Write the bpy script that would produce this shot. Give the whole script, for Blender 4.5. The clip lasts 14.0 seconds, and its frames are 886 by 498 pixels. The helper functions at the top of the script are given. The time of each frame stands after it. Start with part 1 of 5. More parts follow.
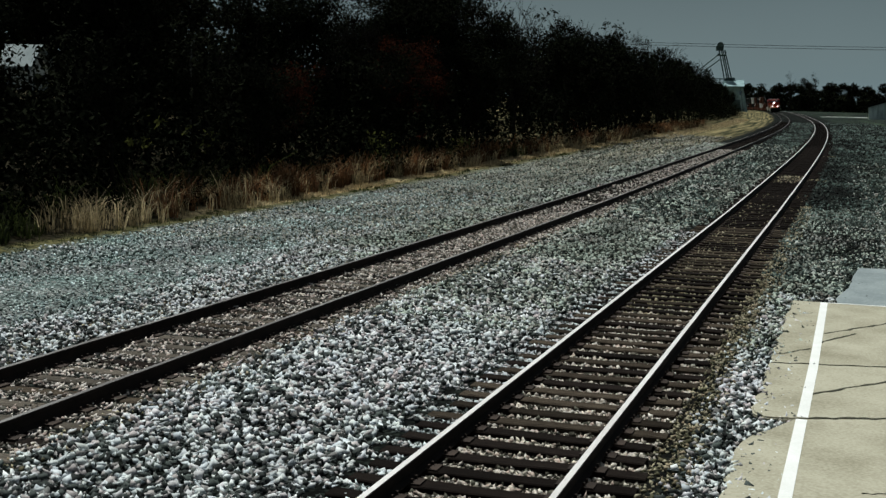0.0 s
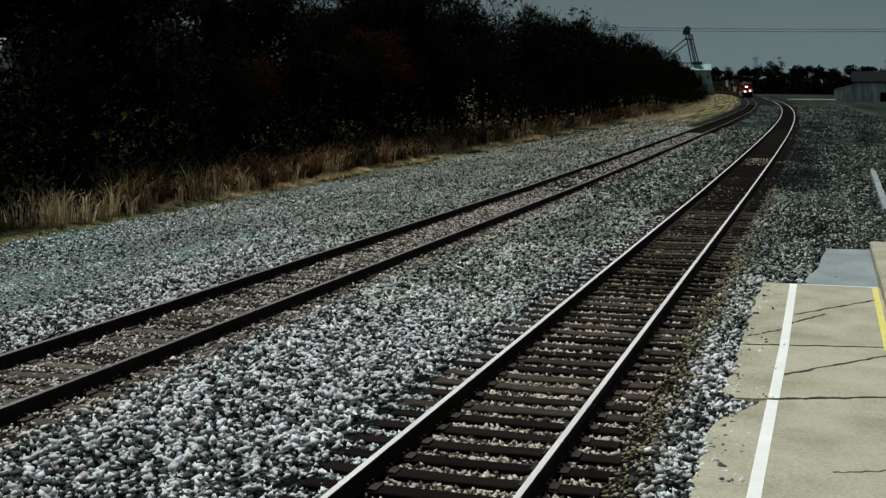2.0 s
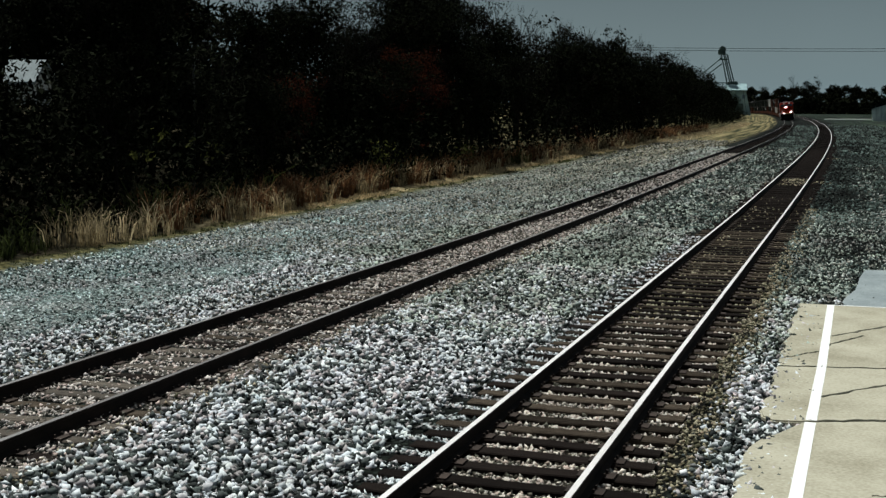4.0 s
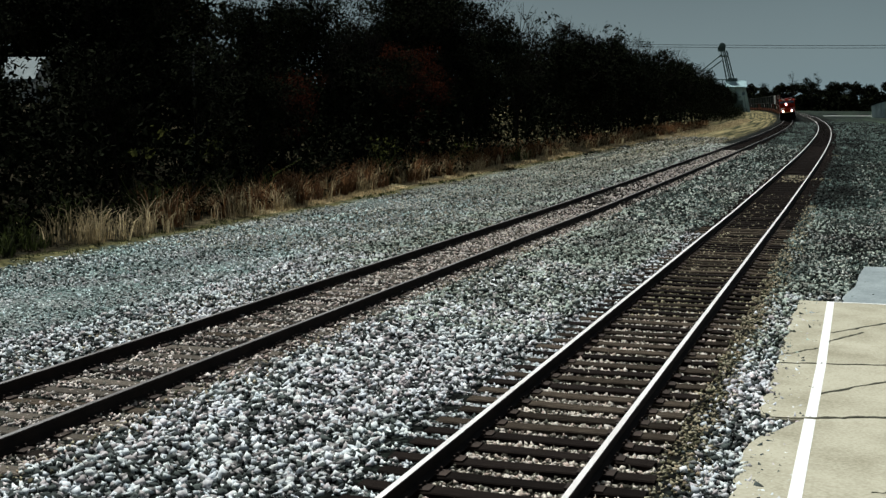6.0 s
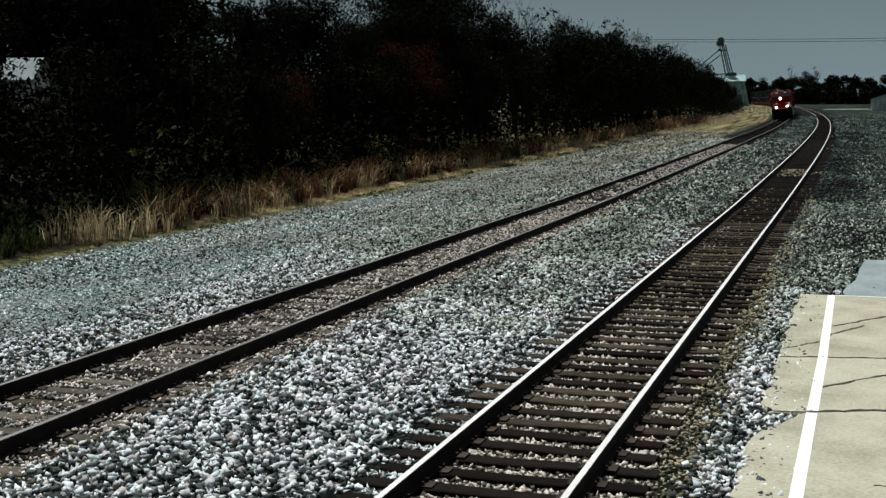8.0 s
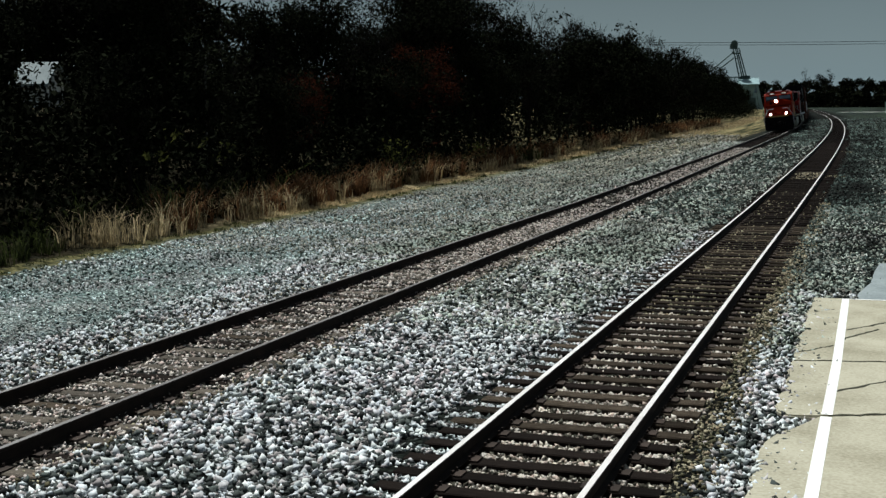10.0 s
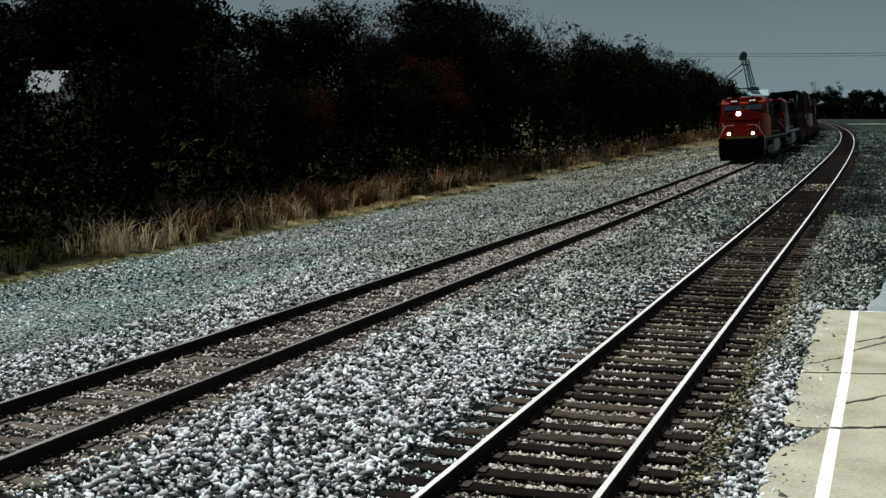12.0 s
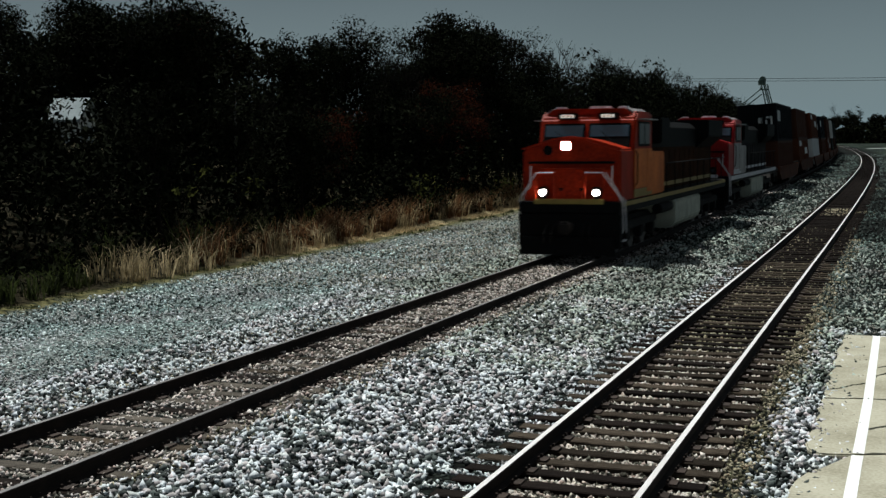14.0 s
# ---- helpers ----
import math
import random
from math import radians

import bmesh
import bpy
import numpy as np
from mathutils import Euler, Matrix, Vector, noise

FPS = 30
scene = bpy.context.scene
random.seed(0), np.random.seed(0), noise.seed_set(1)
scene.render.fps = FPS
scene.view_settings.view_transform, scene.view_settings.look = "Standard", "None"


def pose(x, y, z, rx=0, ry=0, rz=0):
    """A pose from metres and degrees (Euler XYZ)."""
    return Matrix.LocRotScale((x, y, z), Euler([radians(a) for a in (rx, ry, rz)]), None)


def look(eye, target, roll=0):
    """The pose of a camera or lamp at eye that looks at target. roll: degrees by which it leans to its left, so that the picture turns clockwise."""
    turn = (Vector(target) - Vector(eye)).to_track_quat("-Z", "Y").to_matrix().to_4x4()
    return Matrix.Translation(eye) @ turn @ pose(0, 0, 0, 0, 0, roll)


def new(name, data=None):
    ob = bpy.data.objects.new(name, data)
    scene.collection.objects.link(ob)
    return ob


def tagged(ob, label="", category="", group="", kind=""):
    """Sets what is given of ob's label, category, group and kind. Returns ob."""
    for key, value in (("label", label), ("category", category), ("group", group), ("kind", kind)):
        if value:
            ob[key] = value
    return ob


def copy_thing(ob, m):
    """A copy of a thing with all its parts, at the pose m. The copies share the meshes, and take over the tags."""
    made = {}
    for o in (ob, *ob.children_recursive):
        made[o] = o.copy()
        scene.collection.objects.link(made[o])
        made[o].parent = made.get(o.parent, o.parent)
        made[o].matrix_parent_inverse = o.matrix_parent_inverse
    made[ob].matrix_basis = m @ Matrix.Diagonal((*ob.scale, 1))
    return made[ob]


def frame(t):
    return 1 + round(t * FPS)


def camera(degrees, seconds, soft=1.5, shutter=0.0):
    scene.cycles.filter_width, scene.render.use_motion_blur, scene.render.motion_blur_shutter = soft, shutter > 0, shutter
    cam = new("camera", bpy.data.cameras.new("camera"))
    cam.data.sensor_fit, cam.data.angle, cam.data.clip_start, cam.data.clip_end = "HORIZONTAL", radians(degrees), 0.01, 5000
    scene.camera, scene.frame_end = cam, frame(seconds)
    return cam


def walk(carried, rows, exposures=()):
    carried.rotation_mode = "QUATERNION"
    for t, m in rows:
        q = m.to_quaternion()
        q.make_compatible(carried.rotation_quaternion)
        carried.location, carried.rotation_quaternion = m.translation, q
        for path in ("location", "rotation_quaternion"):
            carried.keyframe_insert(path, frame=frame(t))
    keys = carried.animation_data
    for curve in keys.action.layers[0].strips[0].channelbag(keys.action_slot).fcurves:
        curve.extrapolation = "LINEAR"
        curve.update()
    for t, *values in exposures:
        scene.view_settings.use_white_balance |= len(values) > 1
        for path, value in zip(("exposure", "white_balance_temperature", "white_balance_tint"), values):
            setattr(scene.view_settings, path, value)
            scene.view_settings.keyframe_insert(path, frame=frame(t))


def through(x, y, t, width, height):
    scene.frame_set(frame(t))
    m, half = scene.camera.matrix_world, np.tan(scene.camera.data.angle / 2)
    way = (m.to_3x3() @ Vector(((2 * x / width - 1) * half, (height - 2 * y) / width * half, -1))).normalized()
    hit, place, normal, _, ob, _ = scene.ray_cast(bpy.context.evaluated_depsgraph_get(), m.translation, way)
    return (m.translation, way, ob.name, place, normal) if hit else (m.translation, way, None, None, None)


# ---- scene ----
from functools import lru_cache

# ---- camera ----
cam = camera(39.75, 14.0, soft=1.42, shutter=0.4)
EYE = 3.324
ROWS = [  # seconds, yaw to the left, pitch, lean to the right
    (0.0, 18.580, -6.905, -0.981), (0.5, 18.458, -7.487, -0.658), (1.0, 17.931, -8.338, -0.115),
    (1.5, 17.606, -7.917, -0.145), (2.0, 17.221, -7.455, -0.150), (2.5, 17.877, -7.025, -0.253),
    (3.0, 18.544, -6.751, -0.064), (5.5, 18.906, -6.422, -0.062), (6.0, 18.820, -6.654, -0.015),
    (6.5, 18.886, -6.657, 0.181), (7.0, 18.640, -6.543, 0.431), (7.5, 18.660, -6.865, 0.679),
    (8.0, 18.837, -6.797, 0.502), (8.5, 18.962, -6.601, 0.530), (11.0, 19.605, -6.650, 0.522),
    (11.5, 19.529, -6.379, 0.428), (12.0, 19.827, -6.160, 0.350), (12.5, 20.417, -5.904, 0.226),
    (13.0, 20.590, -5.532, 0.183), (13.5, 20.670, -5.214, 0.382), (14.0, 20.710, -4.963, 0.531),
]
walk(cam, [(t, pose(0, 0, EYE, 0, 0, yaw) @ pose(0, 0, 0, 90 + pitch) @ pose(0, 0, 0, 0, 0, -lean)) for t, yaw, pitch, lean in ROWS],
     exposures=[(0.0, -0.24, 6250, 1), (1.0, -0.34, 6250, 1), (2.0, -0.42, 6250, 1), (3.0, -0.26, 6250, 2), (5.5, 0.10, 6250, 3), (6.5, 0.02, 6250, 3), (8.5, 0.06, 6200, 3), (11.0, 0.02, 6200, 3), (12.5, 0.02, 6200, 3), (13.5, 0.18, 6200, 3), (14.0, -0.02, 6200, 3)])

# ---- world and sun ----
SUN_EL, SUN_AZ = 66.0, 300.0  # degrees; azimuth clockwise from +Y
world = bpy.data.worlds.new("overcast_sky")
scene.world = world
world.use_nodes = True
wn, wl = world.node_tree.nodes, world.node_tree.links
bg = wn["Background"]
sky = wn.new("ShaderNodeTexSky")
sky.sky_type, sky.sun_disc = "NISHITA", False
sky.sun_elevation, sky.sun_rotation = radians(SUN_EL), radians(SUN_AZ)
sky.air_density, sky.dust_density, sky.ozone_density = 1.0, 3.0, 2.0
wc = wn.new("ShaderNodeTexCoord")
wx = wn.new("ShaderNodeSeparateXYZ")
wl.new(wc.outputs["Generated"], wx.inputs[0])
cloud = wn.new("ShaderNodeValToRGB")  # cloud layer: dim at the horizon, brighter overhead
cloud.color_ramp.elements[0].position, cloud.color_ramp.elements[0].color = 0.0, (2.05, 2.68, 2.95, 1)
cloud.color_ramp.elements[1].position, cloud.color_ramp.elements[1].color = 1.0, (1.05, 1.1, 1.1, 1)
e = cloud.color_ramp.elements.new(0.16)
e.color = (0.62, 0.72, 0.77, 1)
wl.new(wx.outputs["Z"], cloud.inputs[0])
wnoise = wn.new("ShaderNodeTexNoise")
wnoise.inputs["Scale"].default_value, wnoise.inputs["Detail"].default_value = 2.5, 3.0
wl.new(wc.outputs["Generated"], wnoise.inputs["Vector"])
wmap = wn.new("ShaderNodeMapRange")
wmap.inputs["To Min"].default_value, wmap.inputs["To Max"].default_value = 0.82, 1.15
wl.new(wnoise.outputs["Fac"], wmap.inputs["Value"])
wmul = wn.new("ShaderNodeMixRGB")
wmul.blend_type, wmul.inputs[0].default_value = "MULTIPLY", 1.0
wl.new(cloud.outputs[0], wmul.inputs[1])
wl.new(wmap.outputs[0], wmul.inputs[2])
wmix = wn.new("ShaderNodeMixRGB")
wmix.inputs[0].default_value = 0.88
wl.new(sky.outputs[0], wmix.inputs[1])
wl.new(wmul.outputs[0], wmix.inputs[2])
wl.new(wmix.outputs[0], bg.inputs[0])
bg.inputs[1].default_value = 0.1

sun_data = bpy.data.lights.new("sun", "SUN")
sun_data.energy, sun_data.angle, sun_data.color = 4.9, radians(2.5), (1.0, 0.965, 0.91)
sun = new("sun", sun_data)
sx, sy = math.sin(radians(SUN_AZ)), math.cos(radians(SUN_AZ))
sun.matrix_world = look((60 * sx, 60 * sy, 90), (60 * sx - math.cos(radians(SUN_EL)) * sx, 60 * sy - math.cos(radians(SUN_EL)) * sy, 90 - math.sin(radians(SUN_EL))))


X_MAIN, X_SIDING, BEND, RADIUS = -8.66, -3.046, 60.0, 3500.0  # the railway's plan
U_SIDING = X_SIDING - X_MAIN


# ---- materials ----
def material(name, base, rough=0.8, metal=0.0, dark=None, scale=6.0, detail_scale=60.0, bump=0.2, bump_scale=None, stretch=(1, 1, 1), vary=0.0, contrast=(0.35, 0.65), spec=0.2, island=0.0, through=0.0):
    """Two scales of colour variation, grain relief, and a shift from piece to piece."""
    m = bpy.data.materials.new(name)
    m.use_nodes = True
    n, l = m.node_tree.nodes, m.node_tree.links
    b = n["Principled BSDF"]
    b.inputs["Roughness"].default_value, b.inputs["Metallic"].default_value = rough, metal
    b.inputs["Specular IOR Level"].default_value = spec
    dark = dark or tuple(c * 0.6 for c in base)
    co = n.new("ShaderNodeTexCoord")
    mp = n.new("ShaderNodeMapping")
    mp.inputs["Scale"].default_value = stretch
    l.new(co.outputs["Object"], mp.inputs[0])
    big, fine = n.new("ShaderNodeTexNoise"), n.new("ShaderNodeTexNoise")
    big.inputs["Scale"].default_value, big.inputs["Detail"].default_value = scale, 4
    fine.inputs["Scale"].default_value, fine.inputs["Detail"].default_value = detail_scale, 3
    l.new(mp.outputs[0], big.inputs[0]); l.new(mp.outputs[0], fine.inputs[0])
    add = n.new("ShaderNodeMath"); add.operation = "MULTIPLY_ADD"
    l.new(fine.outputs[0], add.inputs[0]); add.inputs[1].default_value = 0.45
    sc = n.new("ShaderNodeMath"); sc.operation = "MULTIPLY"; sc.inputs[1].default_value = 0.55
    l.new(big.outputs[0], sc.inputs[0]); l.new(sc.outputs[0], add.inputs[2])
    ramp = n.new("ShaderNodeValToRGB")
    ramp.color_ramp.elements[0].position, ramp.color_ramp.elements[1].position = contrast
    ramp.color_ramp.elements[0].color, ramp.color_ramp.elements[1].color = (*dark, 1), (*base, 1)
    l.new(add.outputs[0], ramp.inputs[0])
    out = ramp.outputs[0]
    if vary or island:
        hs = n.new("ShaderNodeHueSaturation")
        mr = n.new("ShaderNodeMapRange")
        if island:
            g = n.new("ShaderNodeNewGeometry"); l.new(g.outputs["Random Per Island"], mr.inputs[0])
        else:
            g = n.new("ShaderNodeObjectInfo"); l.new(g.outputs["Random"], mr.inputs[0])
        k = vary or island
        mr.inputs["To Min"].default_value, mr.inputs["To Max"].default_value = 1 - k, 1 + k
        l.new(mr.outputs[0], hs.inputs["Value"]); l.new(out, hs.inputs["Color"])
        out = hs.outputs[0]
    l.new(out, b.inputs["Base Color"])
    if through:  # thin blades that let the sun shine through
        tl = n.new("ShaderNodeBsdfTranslucent"); l.new(out, tl.inputs["Color"])
        ms = n.new("ShaderNodeMixShader"); ms.inputs[0].default_value = through
        l.new(b.outputs[0], ms.inputs[1]); l.new(tl.outputs[0], ms.inputs[2])
        l.new(ms.outputs[0], n["Material Output"].inputs["Surface"])
    if bump:
        bp = n.new("ShaderNodeBump")
        bp.inputs["Strength"].default_value, bp.inputs["Distance"].default_value = bump, 0.02
        l.new(add.outputs[0], bp.inputs["Height"]); l.new(bp.outputs[0], b.inputs["Normal"])
    return m


def glow(name, color, strength):
    m = bpy.data.materials.new(name)
    m.use_nodes = True
    b = m.node_tree.nodes["Principled BSDF"]
    b.inputs["Base Color"].default_value = (*color, 1)
    b.inputs["Emission Color"].default_value, b.inputs["Emission Strength"].default_value = (*color, 1), strength
    return m


def stone_material(name, light, dark, patch=(1.3, 1.3), spread=(0.72, 1.08), tint=(1.0, 1.0, 1.0)):
    """Crushed stone: each piece its own tone, faces a little dusty."""
    m = bpy.data.materials.new(name)
    m.use_nodes = True
    n, l = m.node_tree.nodes, m.node_tree.links
    b = n["Principled BSDF"]; b.inputs["Roughness"].default_value, b.inputs["Specular IOR Level"].default_value = 0.85, 0.15
    g = n.new("ShaderNodeNewGeometry")
    ramp = n.new("ShaderNodeValToRGB")
    ramp.color_ramp.elements[0].color, ramp.color_ramp.elements[1].color = (*dark, 1), (*light, 1)
    el = ramp.color_ramp.elements.new(0.38); el.color = tuple((a * 0.88 + c * 0.12) * w for a, c, w in zip(dark, light, (0.88, 1.0, 0.96))) + (1,)
    el = ramp.color_ramp.elements.new(0.54); el.color = tuple((a * 0.36 + c * 0.64) * w for a, c, w in zip(dark, light, (1.10, 0.96, 0.98))) + (1,)
    el = ramp.color_ramp.elements.new(0.68); el.color = tuple((a * 0.1 + c * 0.9) * w for a, c, w in zip(dark, light, (0.93, 0.97, 1.06))) + (1,)
    l.new(g.outputs["Random Per Island"], ramp.inputs[0])
    co = n.new("ShaderNodeTexCoord")
    t = n.new("ShaderNodeTexNoise"); t.inputs["Scale"].default_value = 70
    l.new(co.outputs["Object"], t.inputs[0])
    mx = n.new("ShaderNodeMixRGB"); mx.blend_type, mx.inputs[0].default_value = "MULTIPLY", 0.35
    l.new(ramp.outputs[0], mx.inputs[1]); l.new(t.outputs[0], mx.inputs[2])
    st = n.new("ShaderNodeTexNoise"); st.inputs["Detail"].default_value = 4
    st.inputs["Scale"].default_value = 1.0
    sm = n.new("ShaderNodeMapping"); sm.inputs["Scale"].default_value = (patch[0], patch[1], 1.0)
    l.new(co.outputs["Object"], sm.inputs[0]); l.new(sm.outputs[0], st.inputs[0])
    sr = n.new("ShaderNodeMapRange"); sr.inputs["From Min"].default_value, sr.inputs["From Max"].default_value = 0.36, 0.62
    sr.inputs["To Min"].default_value, sr.inputs["To Max"].default_value = spread
    l.new(st.outputs[0], sr.inputs[0])
    my = n.new("ShaderNodeMixRGB"); my.blend_type, my.inputs[0].default_value = "MULTIPLY", 1.0
    l.new(mx.outputs[0], my.inputs[1]); l.new(sr.outputs[0], my.inputs[2])
    tt = n.new("ShaderNodeTexNoise"); tt.inputs["Scale"].default_value, tt.inputs["Detail"].default_value = 0.45, 3
    l.new(co.outputs["Object"], tt.inputs[0])
    tc = n.new("ShaderNodeValToRGB")
    tc.color_ramp.elements[0].position, tc.color_ramp.elements[1].position = 0.42, 0.6
    tc.color_ramp.elements[0].color, tc.color_ramp.elements[1].color = (*tint, 1), (1, 1, 1, 1)
    l.new(tt.outputs[0], tc.inputs[0])
    mt = n.new("ShaderNodeMixRGB"); mt.blend_type, mt.inputs[0].default_value = "MULTIPLY", 1.0
    l.new(my.outputs[0], mt.inputs[1]); l.new(tc.outputs[0], mt.inputs[2])
    l.new(mt.outputs[0], b.inputs["Base Color"])
    return m


def ground_material():
    """Ballast near the rails, fine gravel on the service way, dry grass and soil beyond, from the place's own plan."""
    m = bpy.data.materials.new("ground")
    m.use_nodes = True
    n, l = m.node_tree.nodes, m.node_tree.links
    b = n["Principled BSDF"]; b.inputs["Roughness"].default_value, b.inputs["Specular IOR Level"].default_value = 0.95, 0.06
    co = n.new("ShaderNodeTexCoord")
    uv = n.new("ShaderNodeUVMap"); uv.uv_map = "plan"
    sep = n.new("ShaderNodeSeparateXYZ"); l.new(uv.outputs[0], sep.inputs[0])

    def cells(scale, lo, hi):
        v = n.new("ShaderNodeTexVoronoi"); v.inputs["Scale"].default_value = scale
        l.new(co.outputs["Object"], v.inputs["Vector"])
        s = n.new("ShaderNodeSeparateColor"); l.new(v.outputs["Color"], s.inputs[0])
        r = n.new("ShaderNodeValToRGB")
        r.color_ramp.elements[0].color, r.color_ramp.elements[1].color = (*lo, 1), (*hi, 1)
        r.color_ramp.elements[0].position, r.color_ramp.elements[1].position = 0.15, 0.95
        l.new(s.outputs[0], r.inputs[0])
        # Tone falls off to the cell rims: gap shade put into the colour.
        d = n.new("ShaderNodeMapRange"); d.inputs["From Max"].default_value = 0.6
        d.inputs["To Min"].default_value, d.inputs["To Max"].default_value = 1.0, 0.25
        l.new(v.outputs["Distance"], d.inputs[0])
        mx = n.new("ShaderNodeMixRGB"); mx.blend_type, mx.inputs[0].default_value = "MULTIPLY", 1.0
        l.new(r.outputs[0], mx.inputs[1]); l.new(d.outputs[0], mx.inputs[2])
        return mx.outputs[0], d.outputs[0]

    def noise_ramp(scale, lo, hi, a=0.35, c=0.65):
        t = n.new("ShaderNodeTexNoise"); t.inputs["Scale"].default_value, t.inputs["Detail"].default_value = scale, 6
        l.new(co.outputs["Object"], t.inputs[0])
        r = n.new("ShaderNodeValToRGB")
        r.color_ramp.elements[0].color, r.color_ramp.elements[1].color = (*lo, 1), (*hi, 1)
        r.color_ramp.elements[0].position, r.color_ramp.elements[1].position = a, c
        l.new(t.outputs[0], r.inputs[0])
        return r.outputs[0], t.outputs[0]

    def drift(across, along_line, lo, hi, a, c, seed):
        """Uneven patches drawn out along the line."""
        mp = n.new("ShaderNodeMapping"); mp.inputs["Scale"].default_value = (across, along_line, 1); mp.inputs["Location"].default_value = (seed, seed * 2, 0)
        l.new(uv.outputs[0], mp.inputs[0])
        t = n.new("ShaderNodeTexNoise"); t.inputs["Scale"].default_value, t.inputs["Detail"].default_value, t.inputs["Roughness"].default_value = 1.0, 8, 0.68
        l.new(mp.outputs[0], t.inputs[0])
        r = n.new("ShaderNodeValToRGB")
        r.color_ramp.elements[0].color, r.color_ramp.elements[1].color = (*lo, 1), (*hi, 1)
        r.color_ramp.elements[0].position, r.color_ramp.elements[1].position = a, c
        l.new(t.outputs[0], r.inputs[0])
        return r.outputs[0]

    def mix(fac, a, c):
        x = n.new("ShaderNodeMixRGB"); l.new(fac, x.inputs[0]); l.new(a, x.inputs[1]); l.new(c, x.inputs[2])
        return x.outputs[0]

    def edge(lo, hi, wobble=0.5):
        """0 below lo, 1 above hi, of the distance across the tracks, with a ragged border."""
        t = n.new("ShaderNodeTexNoise"); t.inputs["Scale"].default_value, t.inputs["Detail"].default_value = 0.9, 5
        l.new(co.outputs["Object"], t.inputs[0])
        a = n.new("ShaderNodeMath"); a.operation = "MULTIPLY_ADD"
        l.new(t.outputs[0], a.inputs[0]); a.inputs[1].default_value = wobble * 4
        l.new(sep.outputs["X"], a.inputs[2])
        r = n.new("ShaderNodeMapRange"); r.inputs["From Min"].default_value, r.inputs["From Max"].default_value = lo + wobble * 2, hi + wobble * 2
        l.new(a.outputs[0], r.inputs[0])
        return r.outputs[0]

    # Near-black base, so that gaps between the loose stones look shaded.
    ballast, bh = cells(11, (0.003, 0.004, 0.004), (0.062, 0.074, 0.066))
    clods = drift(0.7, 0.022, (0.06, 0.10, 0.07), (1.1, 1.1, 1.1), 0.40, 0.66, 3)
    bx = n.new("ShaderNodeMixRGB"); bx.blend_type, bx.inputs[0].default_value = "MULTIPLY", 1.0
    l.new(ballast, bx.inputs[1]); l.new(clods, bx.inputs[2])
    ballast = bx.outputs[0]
    fine, fh = cells(20, (0.07, 0.075, 0.08), (0.72, 0.76, 0.77))
    patch, _ = noise_ramp(0.5, (0.66, 0.86, 0.82), (1.0, 0.98, 0.95))
    fx = n.new("ShaderNodeMixRGB"); fx.blend_type, fx.inputs[0].default_value = "MULTIPLY", 1.0
    l.new(fine, fx.inputs[1]); l.new(patch, fx.inputs[2])
    dry, _ = noise_ramp(3.0, (0.20, 0.165, 0.085), (0.62, 0.50, 0.30))
    # Soil kept near black: the canopy's shade on the wood floor is in it.
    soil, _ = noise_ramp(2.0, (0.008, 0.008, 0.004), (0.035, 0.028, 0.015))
    lot, _ = cells(6, (0.004, 0.006, 0.005), (0.085, 0.115, 0.10))
    weeds = drift(0.22, 0.014, (0, 0, 0), (1, 1, 1), 0.44, 0.56, 7)
    turf = drift(0.25, 0.012, (0.002, 0.004, 0.002), (0.05, 0.072, 0.048), 0.42, 0.70, 11)
    lotw = mix(weeds, lot, turf)
    near_way = n.new("ShaderNodeMapRange"); near_way.inputs["From Min"].default_value, near_way.inputs["From Max"].default_value = 29, 39
    l.new(sep.outputs["Y"], near_way.inputs[0])
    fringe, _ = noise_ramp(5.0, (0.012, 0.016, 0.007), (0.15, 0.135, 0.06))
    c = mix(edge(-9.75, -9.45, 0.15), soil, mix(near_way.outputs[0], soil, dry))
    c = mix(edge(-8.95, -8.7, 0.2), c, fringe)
    c = mix(edge(-8.5, -7.9, 0.4), c, fx.outputs[0])
    far_way = n.new("ShaderNodeMapRange"); far_way.inputs["From Min"].default_value, far_way.inputs["From Max"].default_value = 42, 110
    l.new(sep.outputs["Y"], far_way.inputs[0])
    tufts = drift(1.9, 0.03, (0.008, 0.014, 0.005), (0.26, 0.215, 0.115), 0.42, 0.62, 5)
    c = mix(far_way.outputs[0], c, tufts)
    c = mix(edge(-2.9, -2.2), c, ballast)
    c = mix(edge(8.6, 9.6), c, lotw)
    far = n.new("ShaderNodeMapRange"); far.inputs["From Min"].default_value, far.inputs["From Max"].default_value = 24, 60
    l.new(sep.outputs["X"], far.inputs[0])
    c = mix(far.outputs[0], c, turf)
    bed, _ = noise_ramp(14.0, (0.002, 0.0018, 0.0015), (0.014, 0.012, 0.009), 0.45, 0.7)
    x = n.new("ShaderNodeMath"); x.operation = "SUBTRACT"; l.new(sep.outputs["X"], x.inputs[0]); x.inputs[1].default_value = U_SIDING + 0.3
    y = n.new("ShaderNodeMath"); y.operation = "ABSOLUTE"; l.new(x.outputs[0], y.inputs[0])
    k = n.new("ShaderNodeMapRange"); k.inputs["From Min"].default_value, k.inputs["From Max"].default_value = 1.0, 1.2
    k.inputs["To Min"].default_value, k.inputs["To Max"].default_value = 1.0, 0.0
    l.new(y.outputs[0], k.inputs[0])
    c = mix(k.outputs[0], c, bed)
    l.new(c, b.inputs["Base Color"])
    bp = n.new("ShaderNodeBump"); bp.inputs["Strength"].default_value, bp.inputs["Distance"].default_value = 0.7, 0.03
    l.new(bh, bp.inputs["Height"]); l.new(bp.outputs[0], b.inputs["Normal"])
    return m


